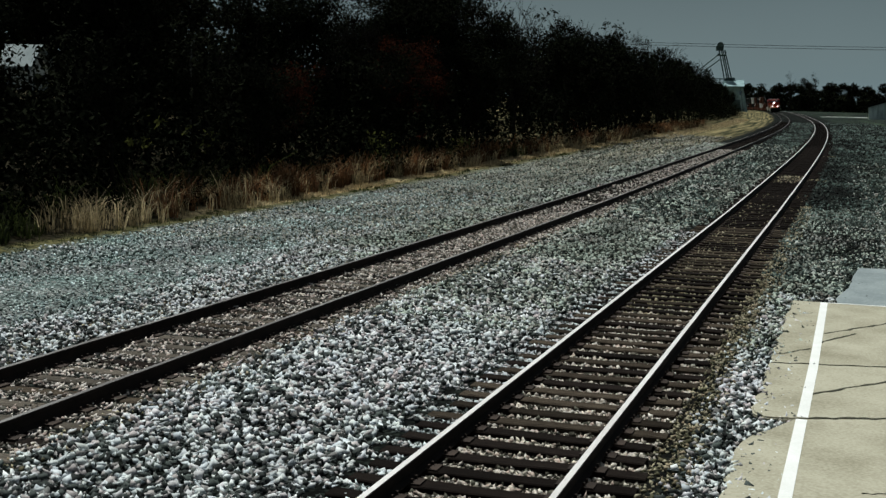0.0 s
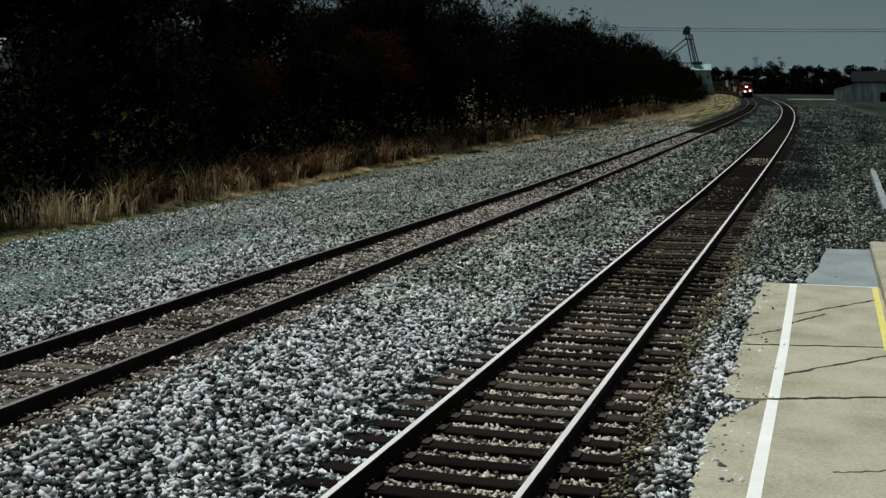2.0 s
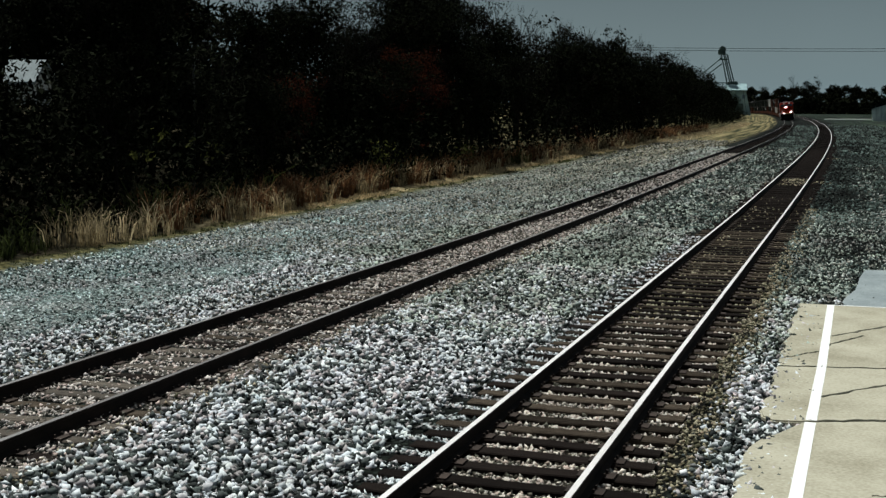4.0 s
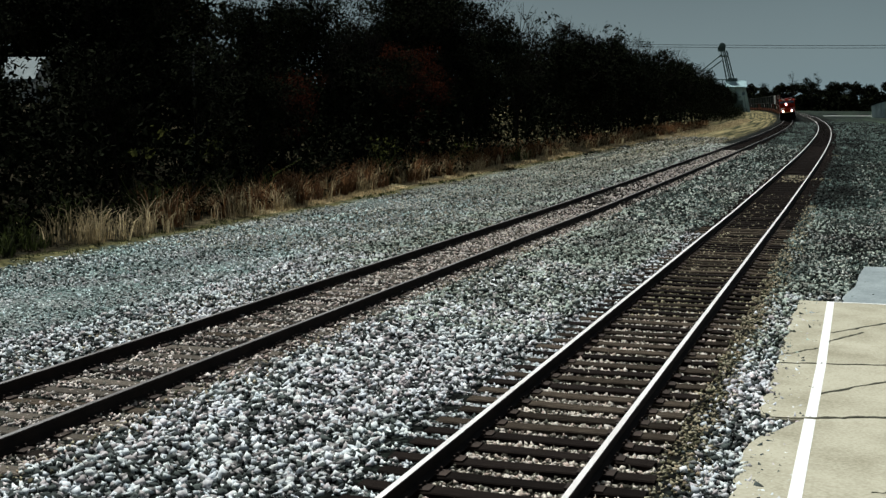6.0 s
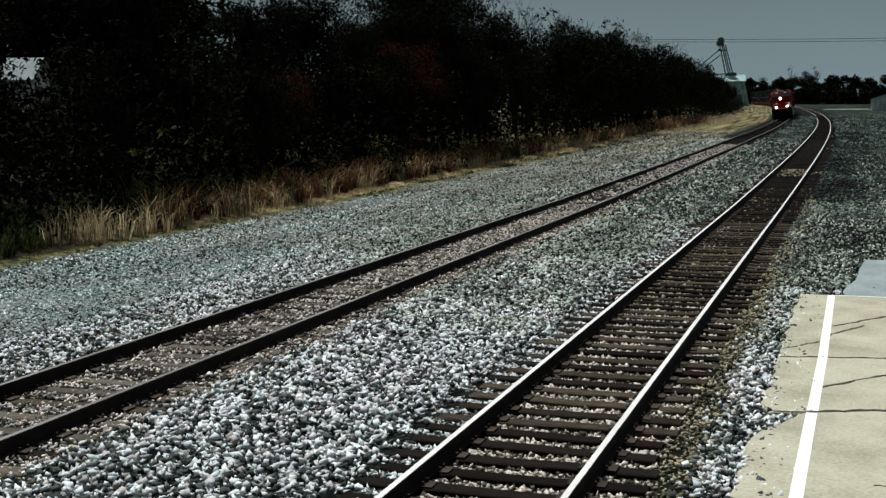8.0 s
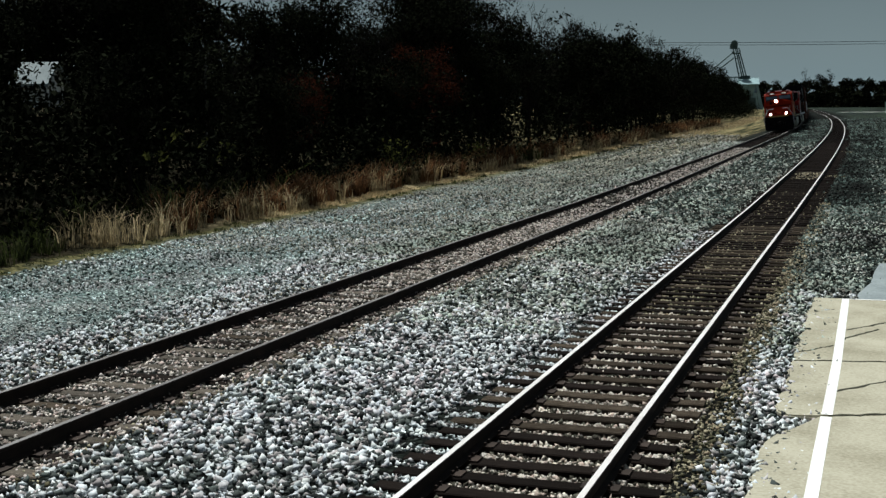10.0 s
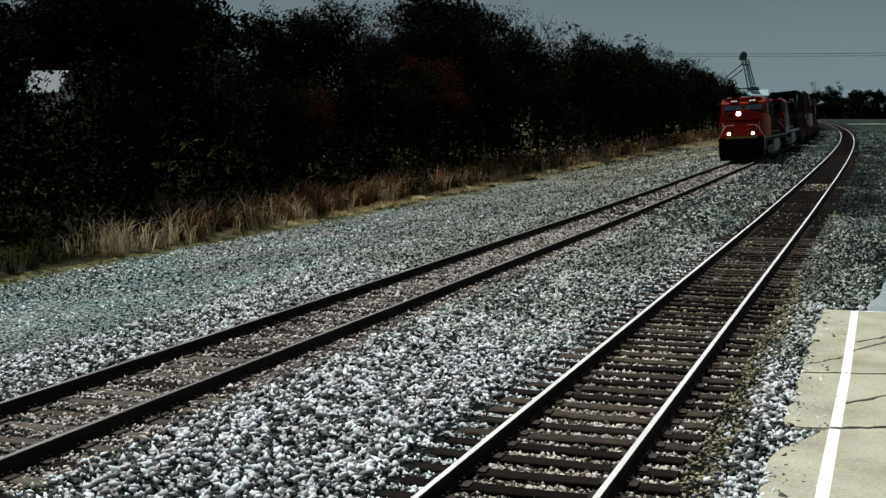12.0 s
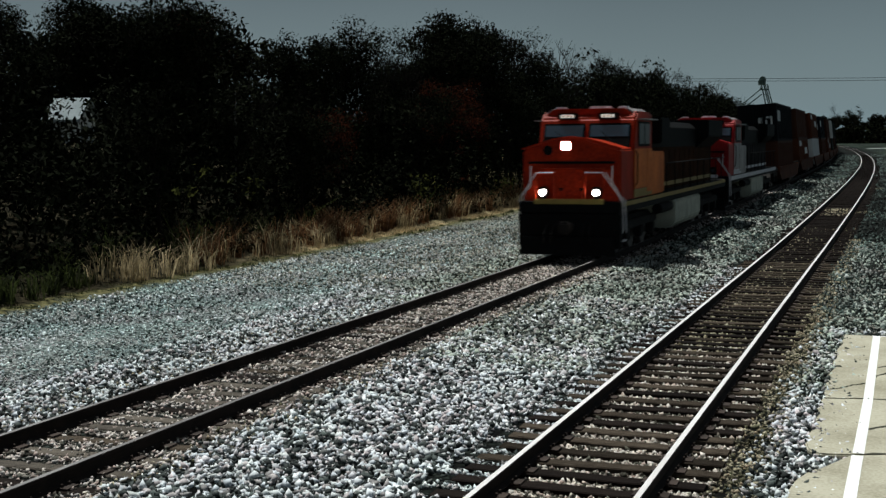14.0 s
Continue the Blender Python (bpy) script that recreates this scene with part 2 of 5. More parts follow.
M = {
    "ground": ground_material(),
    "stone": stone_material("ballast_stone", (0.95, 0.95, 0.96), (0.012, 0.013, 0.014), tint=(0.95, 1.0, 0.97)),
    "gravel": stone_material("fine_gravel", (0.95, 0.97, 0.96), (0.03, 0.042, 0.038), (1.1, 0.10), (0.50, 1.15), (0.86, 1.0, 0.96)),
    # Darker copy of the ballast stone: dimming with distance is put into the colour.
    "dull_stone": stone_material("dimmed_ballast_stone", (0.62, 0.64, 0.58), (0.008, 0.010, 0.008), (0.9, 0.25), (0.5, 1.1), (0.92, 1.0, 0.93)),
    "way_stone": stone_material("tan_service_gravel", (0.60, 0.58, 0.48), (0.04, 0.045, 0.035), (1.1, 0.08), (0.45, 1.15)),
    "crib_stone": stone_material("warm_pale_crib_stone", (0.86, 0.77, 0.66), (0.035, 0.028, 0.02)),
    "brown_stone": stone_material("brownish_gravel", (0.84, 0.75, 0.67), (0.07, 0.058, 0.05)),
    "tan_stone": stone_material("tan_gravel", (0.50, 0.44, 0.30), (0.10, 0.085, 0.05)),
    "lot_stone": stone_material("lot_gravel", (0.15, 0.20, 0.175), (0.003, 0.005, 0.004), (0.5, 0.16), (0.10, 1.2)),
    "tie": material("tie_wood", (0.075, 0.06, 0.046), 0.95, spec=0.05, dark=(0.010, 0.007, 0.005), scale=4, detail_scale=40, stretch=(1, 8, 4), bump=0.5, vary=0.55),
    "tie_dark": material("dark_tie_wood", (0.016, 0.012, 0.010), 0.95, spec=0.05, dark=(0.004, 0.003, 0.003), scale=4, detail_scale=40, stretch=(1, 8, 4), bump=0.5, vary=0.4),
    "tie_grey": material("weathered_tie_wood", (0.13, 0.11, 0.09), 0.9, dark=(0.025, 0.02, 0.016), scale=4, detail_scale=40, stretch=(1, 8, 4), bump=0.5, vary=0.35),
    "rust": material("rusted_rail_side", (0.022, 0.015, 0.012), 0.85, dark=(0.008, 0.006, 0.005), scale=5, detail_scale=50),
    # Worn head: its sky reflection is put in as a pale, non-metal base colour.
    "railtop": material("worn_sheen_rail_head", (0.84, 0.82, 0.83), 0.4, 0.05, dark=(0.60, 0.57, 0.56), scale=1.5, detail_scale=20, bump=0.02, stretch=(4, 0.3, 1)),
    "main_railtop": material("dull_rail_head", (0.26, 0.25, 0.25), 0.5, 0.5, dark=(0.12, 0.11, 0.11), scale=1.5, detail_scale=20, bump=0.02, stretch=(4, 0.3, 1)),
    "plate": material("rusted_tie_plate", (0.04, 0.028, 0.023), 0.8, scale=9, vary=0.3),
    "concrete": material("aged_concrete", (0.43, 0.405, 0.32), 0.88, dark=(0.23, 0.21, 0.15), scale=1.3, detail_scale=26, bump=0.12, contrast=(0.3, 0.6)),
    "concrete_pale": material("pale_concrete", (0.30, 0.34, 0.35), 0.88, dark=(0.17, 0.20, 0.215), scale=1.1, detail_scale=20, bump=0.12),
    "crack": material("dark_crack_filler", (0.05, 0.05, 0.035), 0.9),
    "white_line": material("white_road_paint", (0.86, 0.86, 0.86), 0.6, dark=(0.74, 0.74, 0.73), scale=3, detail_scale=40, bump=0.05),
    "yellow_line": material("yellow_road_paint", (0.80, 0.70, 0.18), 0.6, dark=(0.6, 0.55, 0.2), scale=3, detail_scale=40, bump=0.05),
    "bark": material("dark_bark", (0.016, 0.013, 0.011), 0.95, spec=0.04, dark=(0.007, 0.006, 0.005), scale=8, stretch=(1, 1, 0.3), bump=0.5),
    "bark_pale": material("pale_bark", (0.34, 0.33, 0.31), 0.9, dark=(0.06, 0.055, 0.05), scale=8, stretch=(1, 1, 0.3), bump=0.4),
    # Leaf colour set below real foliage: the wood's deep shade is in it.
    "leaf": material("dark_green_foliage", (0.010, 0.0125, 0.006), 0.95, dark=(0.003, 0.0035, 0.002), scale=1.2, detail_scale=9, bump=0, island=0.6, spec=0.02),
    "leaf_rust": material("autumn_foliage", (0.06, 0.016, 0.008), 0.9, dark=(0.006, 0.004, 0.003), scale=1.2, detail_scale=9, bump=0, island=0.6, spec=0.05, through=0.5),
    "leaf_yellow": material("yellowing_foliage", (0.10, 0.105, 0.03), 0.8, dark=(0.025, 0.028, 0.01), scale=1.2, detail_scale=9, bump=0, island=0.5, spec=0.05, through=0.5),
    "straw": material("dry_straw", (0.60, 0.49, 0.30), 0.85, dark=(0.10, 0.075, 0.035), scale=0.5, detail_scale=6, bump=0, island=0.55, spec=0.2, through=0.5),
    "pale_straw": material("pale_flattened_straw", (0.78, 0.64, 0.42), 0.85, dark=(0.30, 0.23, 0.12), scale=0.5, detail_scale=6, bump=0, island=0.4, spec=0.2, through=0.4),
    "straw_brown": material("brown_dead_weeds", (0.24, 0.12, 0.055), 0.85, dark=(0.035, 0.02, 0.011), scale=0.5, detail_scale=6, bump=0, island=0.5, spec=0.2, through=0.5),
    "weed": material("green_weeds", (0.06, 0.075, 0.022), 0.85, dark=(0.015, 0.02, 0.007), scale=0.5, detail_scale=6, bump=0, island=0.5, spec=0.2, through=0.5),
    "orange": material("orange_loco_paint", (0.74, 0.22, 0.045), 0.5, spec=0.06, dark=(0.40, 0.10, 0.022), scale=1.0, detail_scale=12, bump=0.02),
    # Orange hood paint darkened to near black, the hood's shade put into the colour.
    "hood_shaded": material("shaded_orange_hood_paint", (0.055, 0.022, 0.010), 0.85, spec=0.03, dark=(0.02, 0.01, 0.006), scale=1.0, detail_scale=8, bump=0.02),
    "red": material("red_orange_loco_paint", (0.37, 0.027, 0.006), 0.5, spec=0.06, dark=(0.16, 0.011, 0.004), scale=1.0, detail_scale=12, bump=0.02),
    "redpaint": material("red_loco_paint", (0.34, 0.018, 0.02), 0.45, spec=0.08, dark=(0.20, 0.011, 0.012), scale=1.0, detail_scale=12, bump=0.02),
    # Second hood, far darker than its silver cab sides.
    "dark_grey": material("dark_grey_hood_paint", (0.035, 0.033, 0.033), 0.85, spec=0.03, dark=(0.016, 0.015, 0.015), scale=1.0, detail_scale=10, bump=0.02),
    "silver": material("silver_loco_paint", (0.42, 0.38, 0.38), 0.4, 0.2, dark=(0.14, 0.12, 0.12), scale=1.0, detail_scale=12, bump=0.02),
    "yellow": material("yellow_stripe_paint", (0.36, 0.26, 0.07), 0.5, scale=2, dark=(0.20, 0.14, 0.04), bump=0.02),
    "black": material("black_loco_paint", (0.006, 0.006, 0.0065), 0.7, dark=(0.003, 0.003, 0.003), scale=2, bump=0.03, spec=0.08),
    "under": material("grimy_running_gear", (0.014, 0.012, 0.011), 0.85, dark=(0.006, 0.005, 0.005), scale=3, bump=0.1),
    "tank": material("pale_fuel_tank", (0.50, 0.51, 0.43), 0.6, dark=(0.26, 0.265, 0.22), scale=2, bump=0.04),
    "steel": material("pale_handrail_paint", (0.72, 0.70, 0.74), 0.45, scale=5, bump=0.0),
    "wheel": material("worn_wheel_steel", (0.18, 0.16, 0.15), 0.55, 0.5, dark=(0.08, 0.07, 0.06), scale=6),
    "lamp": glow("lit_headlamp", (1.0, 0.80, 0.68), 130.0),
    "number": glow("lit_number_board", (1.0, 0.90, 0.78), 0.5),
    "brown_box": material("brown_container_paint", (0.06, 0.026, 0.016), 0.7, dark=(0.05, 0.02, 0.014), scale=0.8, vary=0.25, spec=0.04),
    "rust_box": material("rust_red_container_paint", (0.10, 0.034, 0.017), 0.7, dark=(0.05, 0.017, 0.010), scale=0.8, vary=0.2, spec=0.04),
    "grey_box": material("grey_container_paint", (0.026, 0.032, 0.03), 0.7, dark=(0.014, 0.017, 0.016), scale=0.8, vary=0.3, spec=0.04),
    "white_box": material("white_container_paint", (0.66, 0.67, 0.66), 0.55, dark=(0.45, 0.45, 0.44), scale=0.8, vary=0.1),
    "dark_box": material("dark_blue_container_paint", (0.012, 0.014, 0.018), 0.75, dark=(0.006, 0.007, 0.009), scale=0.8, vary=0.3, spec=0.04),
    "metal_siding": material("galvanised_siding", (0.36, 0.50, 0.53), 0.55, 0.1, dark=(0.20, 0.29, 0.31), scale=0.4, bump=0.1),
    "teal_steel": material("weathered_teal_steel", (0.10, 0.15, 0.15), 0.6, 0.2, dark=(0.05, 0.08, 0.08), scale=0.6),
    "board": material("weathered_white_boards", (0.86, 0.92, 0.88), 0.8, dark=(0.22, 0.28, 0.26), scale=0.9, stretch=(1, 1, 0.25), vary=0.3),
    "roof": material("dark_shingle_roof", (0.014, 0.016, 0.017), 0.95, spec=0.05, scale=1.0),
    "whitewash": material("white_house_siding", (0.86, 0.90, 0.91), 0.7, dark=(0.72, 0.76, 0.78), scale=1.0),
    "pavement": material("pale_road_surface", (0.72, 0.72, 0.69), 0.9, dark=(0.52, 0.52, 0.50), scale=0.3),
    "wire": material("black_cable", (0.03, 0.03, 0.03), 0.7),
}
def glass_material():
    m = bpy.data.materials.new("tinted_window_glass")
    m.use_nodes = True
    b = m.node_tree.nodes["Principled BSDF"]
    b.inputs["Base Color"].default_value = (0.025, 0.05, 0.075, 1)
    b.inputs["Roughness"].default_value, b.inputs["Specular IOR Level"].default_value = 0.06, 1.0
    b.inputs["Coat Weight"].default_value, b.inputs["Coat Roughness"].default_value = 1.0, 0.04
    return m
M["glass"] = glass_material()
# Near black, and rougher than the windshield glass.
M["side_glass"] = material("dull_dark_side_glass", (0.012, 0.014, 0.016), 0.35, dark=(0.006, 0.007, 0.008), scale=3, bump=0, spec=0.3)


# ---- mesh helpers ----
def mesh_of(name, bm, mats):
    me = bpy.data.meshes.new(name)
    bm.to_mesh(me)
    bm.free()
    for m in (mats if isinstance(mats, (list, tuple)) else [mats]):
        me.materials.append(m)
    return me


def raw_mesh(name, verts, faces, mat, smooth=False):
    """A mesh from arrays: verts (n, 3), faces (m, k)."""
    verts, faces = np.asarray(verts, np.float32), np.asarray(faces, np.int32)
    me = bpy.data.meshes.new(name)
    k = faces.shape[1]
    me.vertices.add(len(verts)); me.vertices.foreach_set("co", verts.ravel())
    me.loops.add(faces.size); me.loops.foreach_set("vertex_index", faces.ravel())
    me.polygons.add(len(faces)); me.polygons.foreach_set("loop_start", np.arange(0, faces.size, k, dtype=np.int32))
    me.update(calc_edges=True)
    me.validate()
    me.materials.append(mat)
    return me


def part(name, bm, mat, parent, label=""):
    ob = new(name, mesh_of(name, bm, mat))
    ob.parent = parent
    return tagged(ob, label)


def share(name, me, parent, m):
    ob = new(name, me)
    ob.parent, ob.matrix_basis = parent, m
    return ob


def thing(name, label, category, group="", m=None):
    ob = new(name)
    if m is not None:
        ob.matrix_basis = m
    return tagged(ob, label, category, group)


def box(bm, x0, x1, y0, y1, z0, z1, bevel=0.0, m=None, mat=0):
    r = bmesh.ops.create_cube(bm, size=1.0, matrix=Matrix.LocRotScale(((x0 + x1) / 2, (y0 + y1) / 2, (z0 + z1) / 2), None, (abs(x1 - x0), abs(y1 - y0), abs(z1 - z0))))
    vs = r["verts"]
    faces = {f for v in vs for f in v.link_faces}
    for f in faces:
        f.material_index = mat
    if m is not None:
        bmesh.ops.transform(bm, matrix=m, verts=vs)
    if bevel:
        edges = list({e for v in vs for e in v.link_edges})
        bmesh.ops.bevel(bm, geom=edges, offset=bevel, segments=2, affect="EDGES", clamp_overlap=True)
    return bm


def prism(bm, outline, axis, a, c, bevel=0.0, mat=0):
    """An outline of (p, q) drawn along an axis from a to c: 'x' takes (y, z), 'y' (x, z), 'z' (x, y)."""
    put = {"x": lambda p, q, w: (w, p, q), "y": lambda p, q, w: (p, w, q), "z": lambda p, q, w: (p, q, w)}[axis]
    lo, hi = [bm.verts.new(put(p, q, a)) for p, q in outline], [bm.verts.new(put(p, q, c)) for p, q in outline]
    k = len(outline)
    fs = [bm.faces.new(lo), bm.faces.new(hi[::-1])] + [bm.faces.new((lo[i], hi[i], hi[(i + 1) % k], lo[(i + 1) % k])) for i in range(k)]
    for f in fs:
        f.material_index = mat
    bmesh.ops.recalc_face_normals(bm, faces=fs)
    if bevel:
        bmesh.ops.bevel(bm, geom=list({e for f in fs for e in f.edges}), offset=bevel, segments=2, affect="EDGES", clamp_overlap=True)
    return bm


def tube(bm, pts, r, sides=6, r2=None, mat=0):
    """A round bar through points, tapering to r2."""
    pts = [Vector(p) for p in pts]
    rings = []
    for i, p in enumerate(pts):
        d = (pts[min(i + 1, len(pts) - 1)] - pts[max(i - 1, 0)]).normalized()
        a = d.orthogonal().normalized()
        b = d.cross(a)
        k = i / max(1, len(pts) - 1)
        rr = r + ((r if r2 is None else r2) - r) * k
        rings.append([bm.verts.new(p + (a * math.cos(j * math.tau / sides) + b * math.sin(j * math.tau / sides)) * rr) for j in range(sides)])
    for u, v in zip(rings, rings[1:]):
        for j in range(sides):
            bm.faces.new((u[j], u[(j + 1) % sides], v[(j + 1) % sides], v[j])).material_index = mat
    bm.faces.new(rings[0][::-1]).material_index = mat
    bm.faces.new(rings[-1]).material_index = mat
    return bm


def disc(bm, x, y, z, r, w, axis="x", sides=20):
    turn = {"x": Euler((0, math.pi / 2, 0)), "y": Euler((math.pi / 2, 0, 0)), "z": Euler((0, 0, 0))}[axis]
    bmesh.ops.create_cone(bm, cap_ends=True, segments=sides, radius1=r, radius2=r, depth=w, matrix=Matrix.LocRotScale((x, y, z), turn, None))
    return bm


# ---- the line of the railway ----
Z_MAIN, Z_SIDING = 0.10, 0.0
TIE = 0.175  # from the rail's top down to the tie's top


def rise(s):
    """How far the line has climbed, s metres along it."""
    return float(np.interp(s, (40, 55, 70, 105, 150, 205, 270, 331, 415, 450), (0, 0.07, 0.16, 0.28, 0.34, 0.42, 0.58, 0.8, 1.35, 1.5)))


def along(u, s, z=0.0):
    """World point u metres to the right of the main track's centre, s metres along it."""
    if s <= BEND:
        return Vector((X_MAIN + u, s, z + rise(s)))
    a = (s - BEND) / RADIUS
    return Vector((X_MAIN - RADIUS + (RADIUS + u) * math.cos(a), BEND + (RADIUS + u) * math.sin(a), z + rise(s)))


def heading(s):
    return math.degrees(max(0.0, s - BEND) / RADIUS)


def placed(u, s, z=0.0, turn=0.0):
    p = along(u, s, z)
    return pose(p.x, p.y, p.z, 0, 0, heading(s) + turn)


# height of the ground across the tracks
PROFILE = [(-2400, 6.0), (-200, 4.0), (-60, 4.0), (-28, 3.2), (-17, 1.3), (-12, 0.25), (-9.0, 0.0), (-7.5, -0.08), (-4.2, -0.12), (-2.9, -0.08), (-2.0, -0.085), (-1.45, -0.085), (-1.25, -0.095), (1.25, -0.095), (1.45, -0.085), (2.1, -0.09),
           (3.2, -0.19), (4.0, -0.205), (4.2, -0.20), (4.45, -0.225), (6.8, -0.235), (7.0, -0.20), (7.45, -0.24), (8.6, -0.30), (9.8, -0.31), (14, -0.33), (24, -0.4), (60, -0.6), (200, -0.6), (1200, -0.6), (2400, -0.6)]


def ground_z(u):
    for (a, za), (b, zb) in zip(PROFILE, PROFILE[1:]):
        if a <= u <= b:
            return za + (zb - za) * (u - a) / (b - a)
    return PROFILE[0][1] if u < 0 else PROFILE[-1][1]


# ---- ground ----
def build_ground():
    us = sorted({p[0] for p in PROFILE} | {-1000, -500, -120, -90, -40, -22, -14.5, -10.5, -8.2, -6, -5, -1, 0, 1, 2.6, 5, 6, 9.2, 11, 12.5, 18, 30, 40, 100, 500})
    ss = [-400, -100, -40] + list(range(-20, 112, 4)) + list(range(112, 420, 8)) + [440, 480, 520, 600, 700, 850, 1000, 1300, 1700, 2200]
    verts, plan = [], []
    for s in ss:
        for u in us:
            z = ground_z(u)
            if u < -4.5 or u > 10:
                z += 0.10 * noise.noise(Vector((u * 0.35, s * 0.3, 0))) * min(1.0, abs(u) / 9)
            if -2.0 > u > -4.3 or 2.2 < u < 3.4:
                z += 0.02 * noise.noise(Vector((u, s * 0.8, 3)))
            verts.append(along(u, s, z)); plan.append((u, s))
    k = len(us)
    faces = [(r * k + c, r * k + c + 1, (r + 1) * k + c + 1, (r + 1) * k + c) for r in range(len(ss) - 1) for c in range(k - 1)]
    me = raw_mesh("ground", [tuple(v) for v in verts], faces, M["ground"])
    layer = me.uv_layers.new(name="plan")
    idx = np.zeros(len(me.loops), np.int32)
    me.loops.foreach_get("vertex_index", idx)
    layer.data.foreach_set("uv", np.asarray(plan, np.float32)[idx].ravel())
    for p in me.polygons:
        p.use_smooth = True
    tagged(new("ground", me), "grey gravel and ballast ground with dry grass margins", "ground", kind="structure")


build_ground()


# ---- loose stones ----
def stones(name, label, zones, mat, seed, beds=None):
    """Angular broken stones strewn over zones (u0, u1, s0, s1, per square metre, size)."""
    rng = np.random.default_rng(seed)
    octa = np.array([(1, 0, 0), (-1, 0, 0), (0, 1, 0), (0, -1, 0), (0, 0, 1), (0, 0, -1)], float)
    tri = np.array([(0, 2, 4), (2, 1, 4), (1, 3, 4), (3, 0, 4), (2, 0, 5), (1, 2, 5), (3, 1, 5), (0, 3, 5)])
    vs, fs, base = [], [], 0
    pu, pz = [p[0] for p in PROFILE], [p[1] for p in PROFILE]
    for u0, u1, s0, s1, density, size in zones:
        n = int((u1 - u0) * (s1 - s0) * density)
        u, s = rng.uniform(u0, u1, n), rng.uniform(s0, s1, n)
        if beds is not None and u0 >= beds[0] and u1 <= beds[1]:  # stones lie in the cribs between the ties
            ties = np.asarray(beds[2])
            i = rng.choice(np.nonzero((ties[:-1] > s0) & (ties[:-1] < s1))[0], n)
            u = rng.uniform(u0, u1, n)
            f = np.where(rng.random(n) < beds[3], rng.uniform(0, 1, n), rng.uniform(0.31, 0.69, n))
            s = ties[i] + (ties[i + 1] - ties[i]) * f
        u = u + (0 if beds is not None else 1) * rng.normal(0, 0.08, n) * (size / 0.04)
        z = np.interp(u, pu, pz)
        r = size * rng.uniform(0.55, 1.25, n)
        shape = octa[None] * rng.uniform(0.65, 1.2, (n, 6, 1)) + rng.normal(0, 0.17, (n, 6, 3))
        shape *= rng.uniform(0.6, 1.45, (n, 1, 3))
        shape[:, :, 2] *= 0.75
        q = rng.normal(size=(n, 3)); q /= np.linalg.norm(q, axis=1)[:, None]
        a = rng.uniform(0, 6.28, n)[:, None, None]
        kx = np.cross(q[:, None, :], shape)
        dot = (q[:, None, :] * shape).sum(-1, keepdims=True)
        shape = shape * np.cos(a) + kx * np.sin(a) + q[:, None, :] * dot * (1 - np.cos(a))
        lift = np.array([rise(v) for v in s]) if s1 > 40 else 0.0
        bend = -np.maximum(0, s - BEND) ** 2 / (2 * RADIUS)
        p = np.stack([X_MAIN + u + bend, s, z + lift + r * rng.uniform(-0.25, 0.75, n)], 1)
        vs.append((p[:, None, :] + shape * r[:, None, None]).reshape(-1, 3))
        fs.append((tri[None] + base + 6 * np.arange(n)[:, None, None]).reshape(-1, 3))
        base += 6 * n
    tagged(new(name, raw_mesh(name, np.concatenate(vs), np.concatenate(fs), mat)), label, "ballast", kind="stuff")


def tie_line(s0, s1, spacing, seed):
    r, s, out = random.Random(seed), s0, []
    while s < s1:
        out.append(s)
        s += spacing + r.uniform(-0.035, 0.035)
    return out


SIDING_TIES, MAIN_TIES = tie_line(-18, 456, 0.505, 11), tie_line(-18, 630, 0.56, 31)
stones("ballast_stones", "coarse grey and white crushed stone ballast between rails", [
    (1.35, 4.05, 7, 20, 410, 0.047), (1.35, 4.05, 20, 26, 70, 0.050),
    (-3.0, -1.2, 9, 26, 330, 0.040),
    (7.2, 8.3, 7, 18, 420, 0.044), (7.2, 8.5, 18, 24, 130, 0.045),
], M["stone"], 3)
stones("shoulder_crib_stones", "pale ballast lying between the siding's tie ends", [
    (4.1, 4.82, 6, 20, 380, 0.034), (4.1, 4.82, 20, 34, 220, 0.04)], M["stone"], 33, (4.1, 4.9, SIDING_TIES, 0.06))
# The dimmed stones take over from about 18 m on.
stones("dirty_ballast_stones", "dimmed grey crushed stone ballast farther along the rails", [
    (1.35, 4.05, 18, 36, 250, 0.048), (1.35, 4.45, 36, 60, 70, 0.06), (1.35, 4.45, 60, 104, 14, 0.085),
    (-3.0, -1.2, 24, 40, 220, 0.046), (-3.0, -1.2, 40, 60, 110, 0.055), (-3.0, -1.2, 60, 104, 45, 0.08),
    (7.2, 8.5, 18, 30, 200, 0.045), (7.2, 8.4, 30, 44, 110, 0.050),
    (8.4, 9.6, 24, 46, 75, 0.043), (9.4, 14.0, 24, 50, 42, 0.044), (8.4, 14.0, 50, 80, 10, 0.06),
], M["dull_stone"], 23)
stones("siding_crib_stones", "tan stones filling the cribs between the siding's ties", [(4.95, 6.9, 6, 14, 500, 0.030), (4.95, 6.9, 14, 21, 380, 0.030)], M["crib_stone"], 13, (4.3, 7.0, SIDING_TIES, 0.16))
stones("dull_crib_stones", "dull tan stones in the siding's cribs farther along", [(4.95, 6.9, 20, 34, 230, 0.030), (4.95, 6.9, 34, 50, 60, 0.034)], M["tan_stone"], 43, (4.3, 7.0, SIDING_TIES, 0.05))
stones("main_crib_stones", "pale gravel half burying the main line's ties", [(-1.3, 1.35, 7, 40, 280, 0.032), (-1.3, 1.35, 40, 90, 60, 0.045)], M["brown_stone"], 14, (-1.4, 1.4, MAIN_TIES, 0.48))
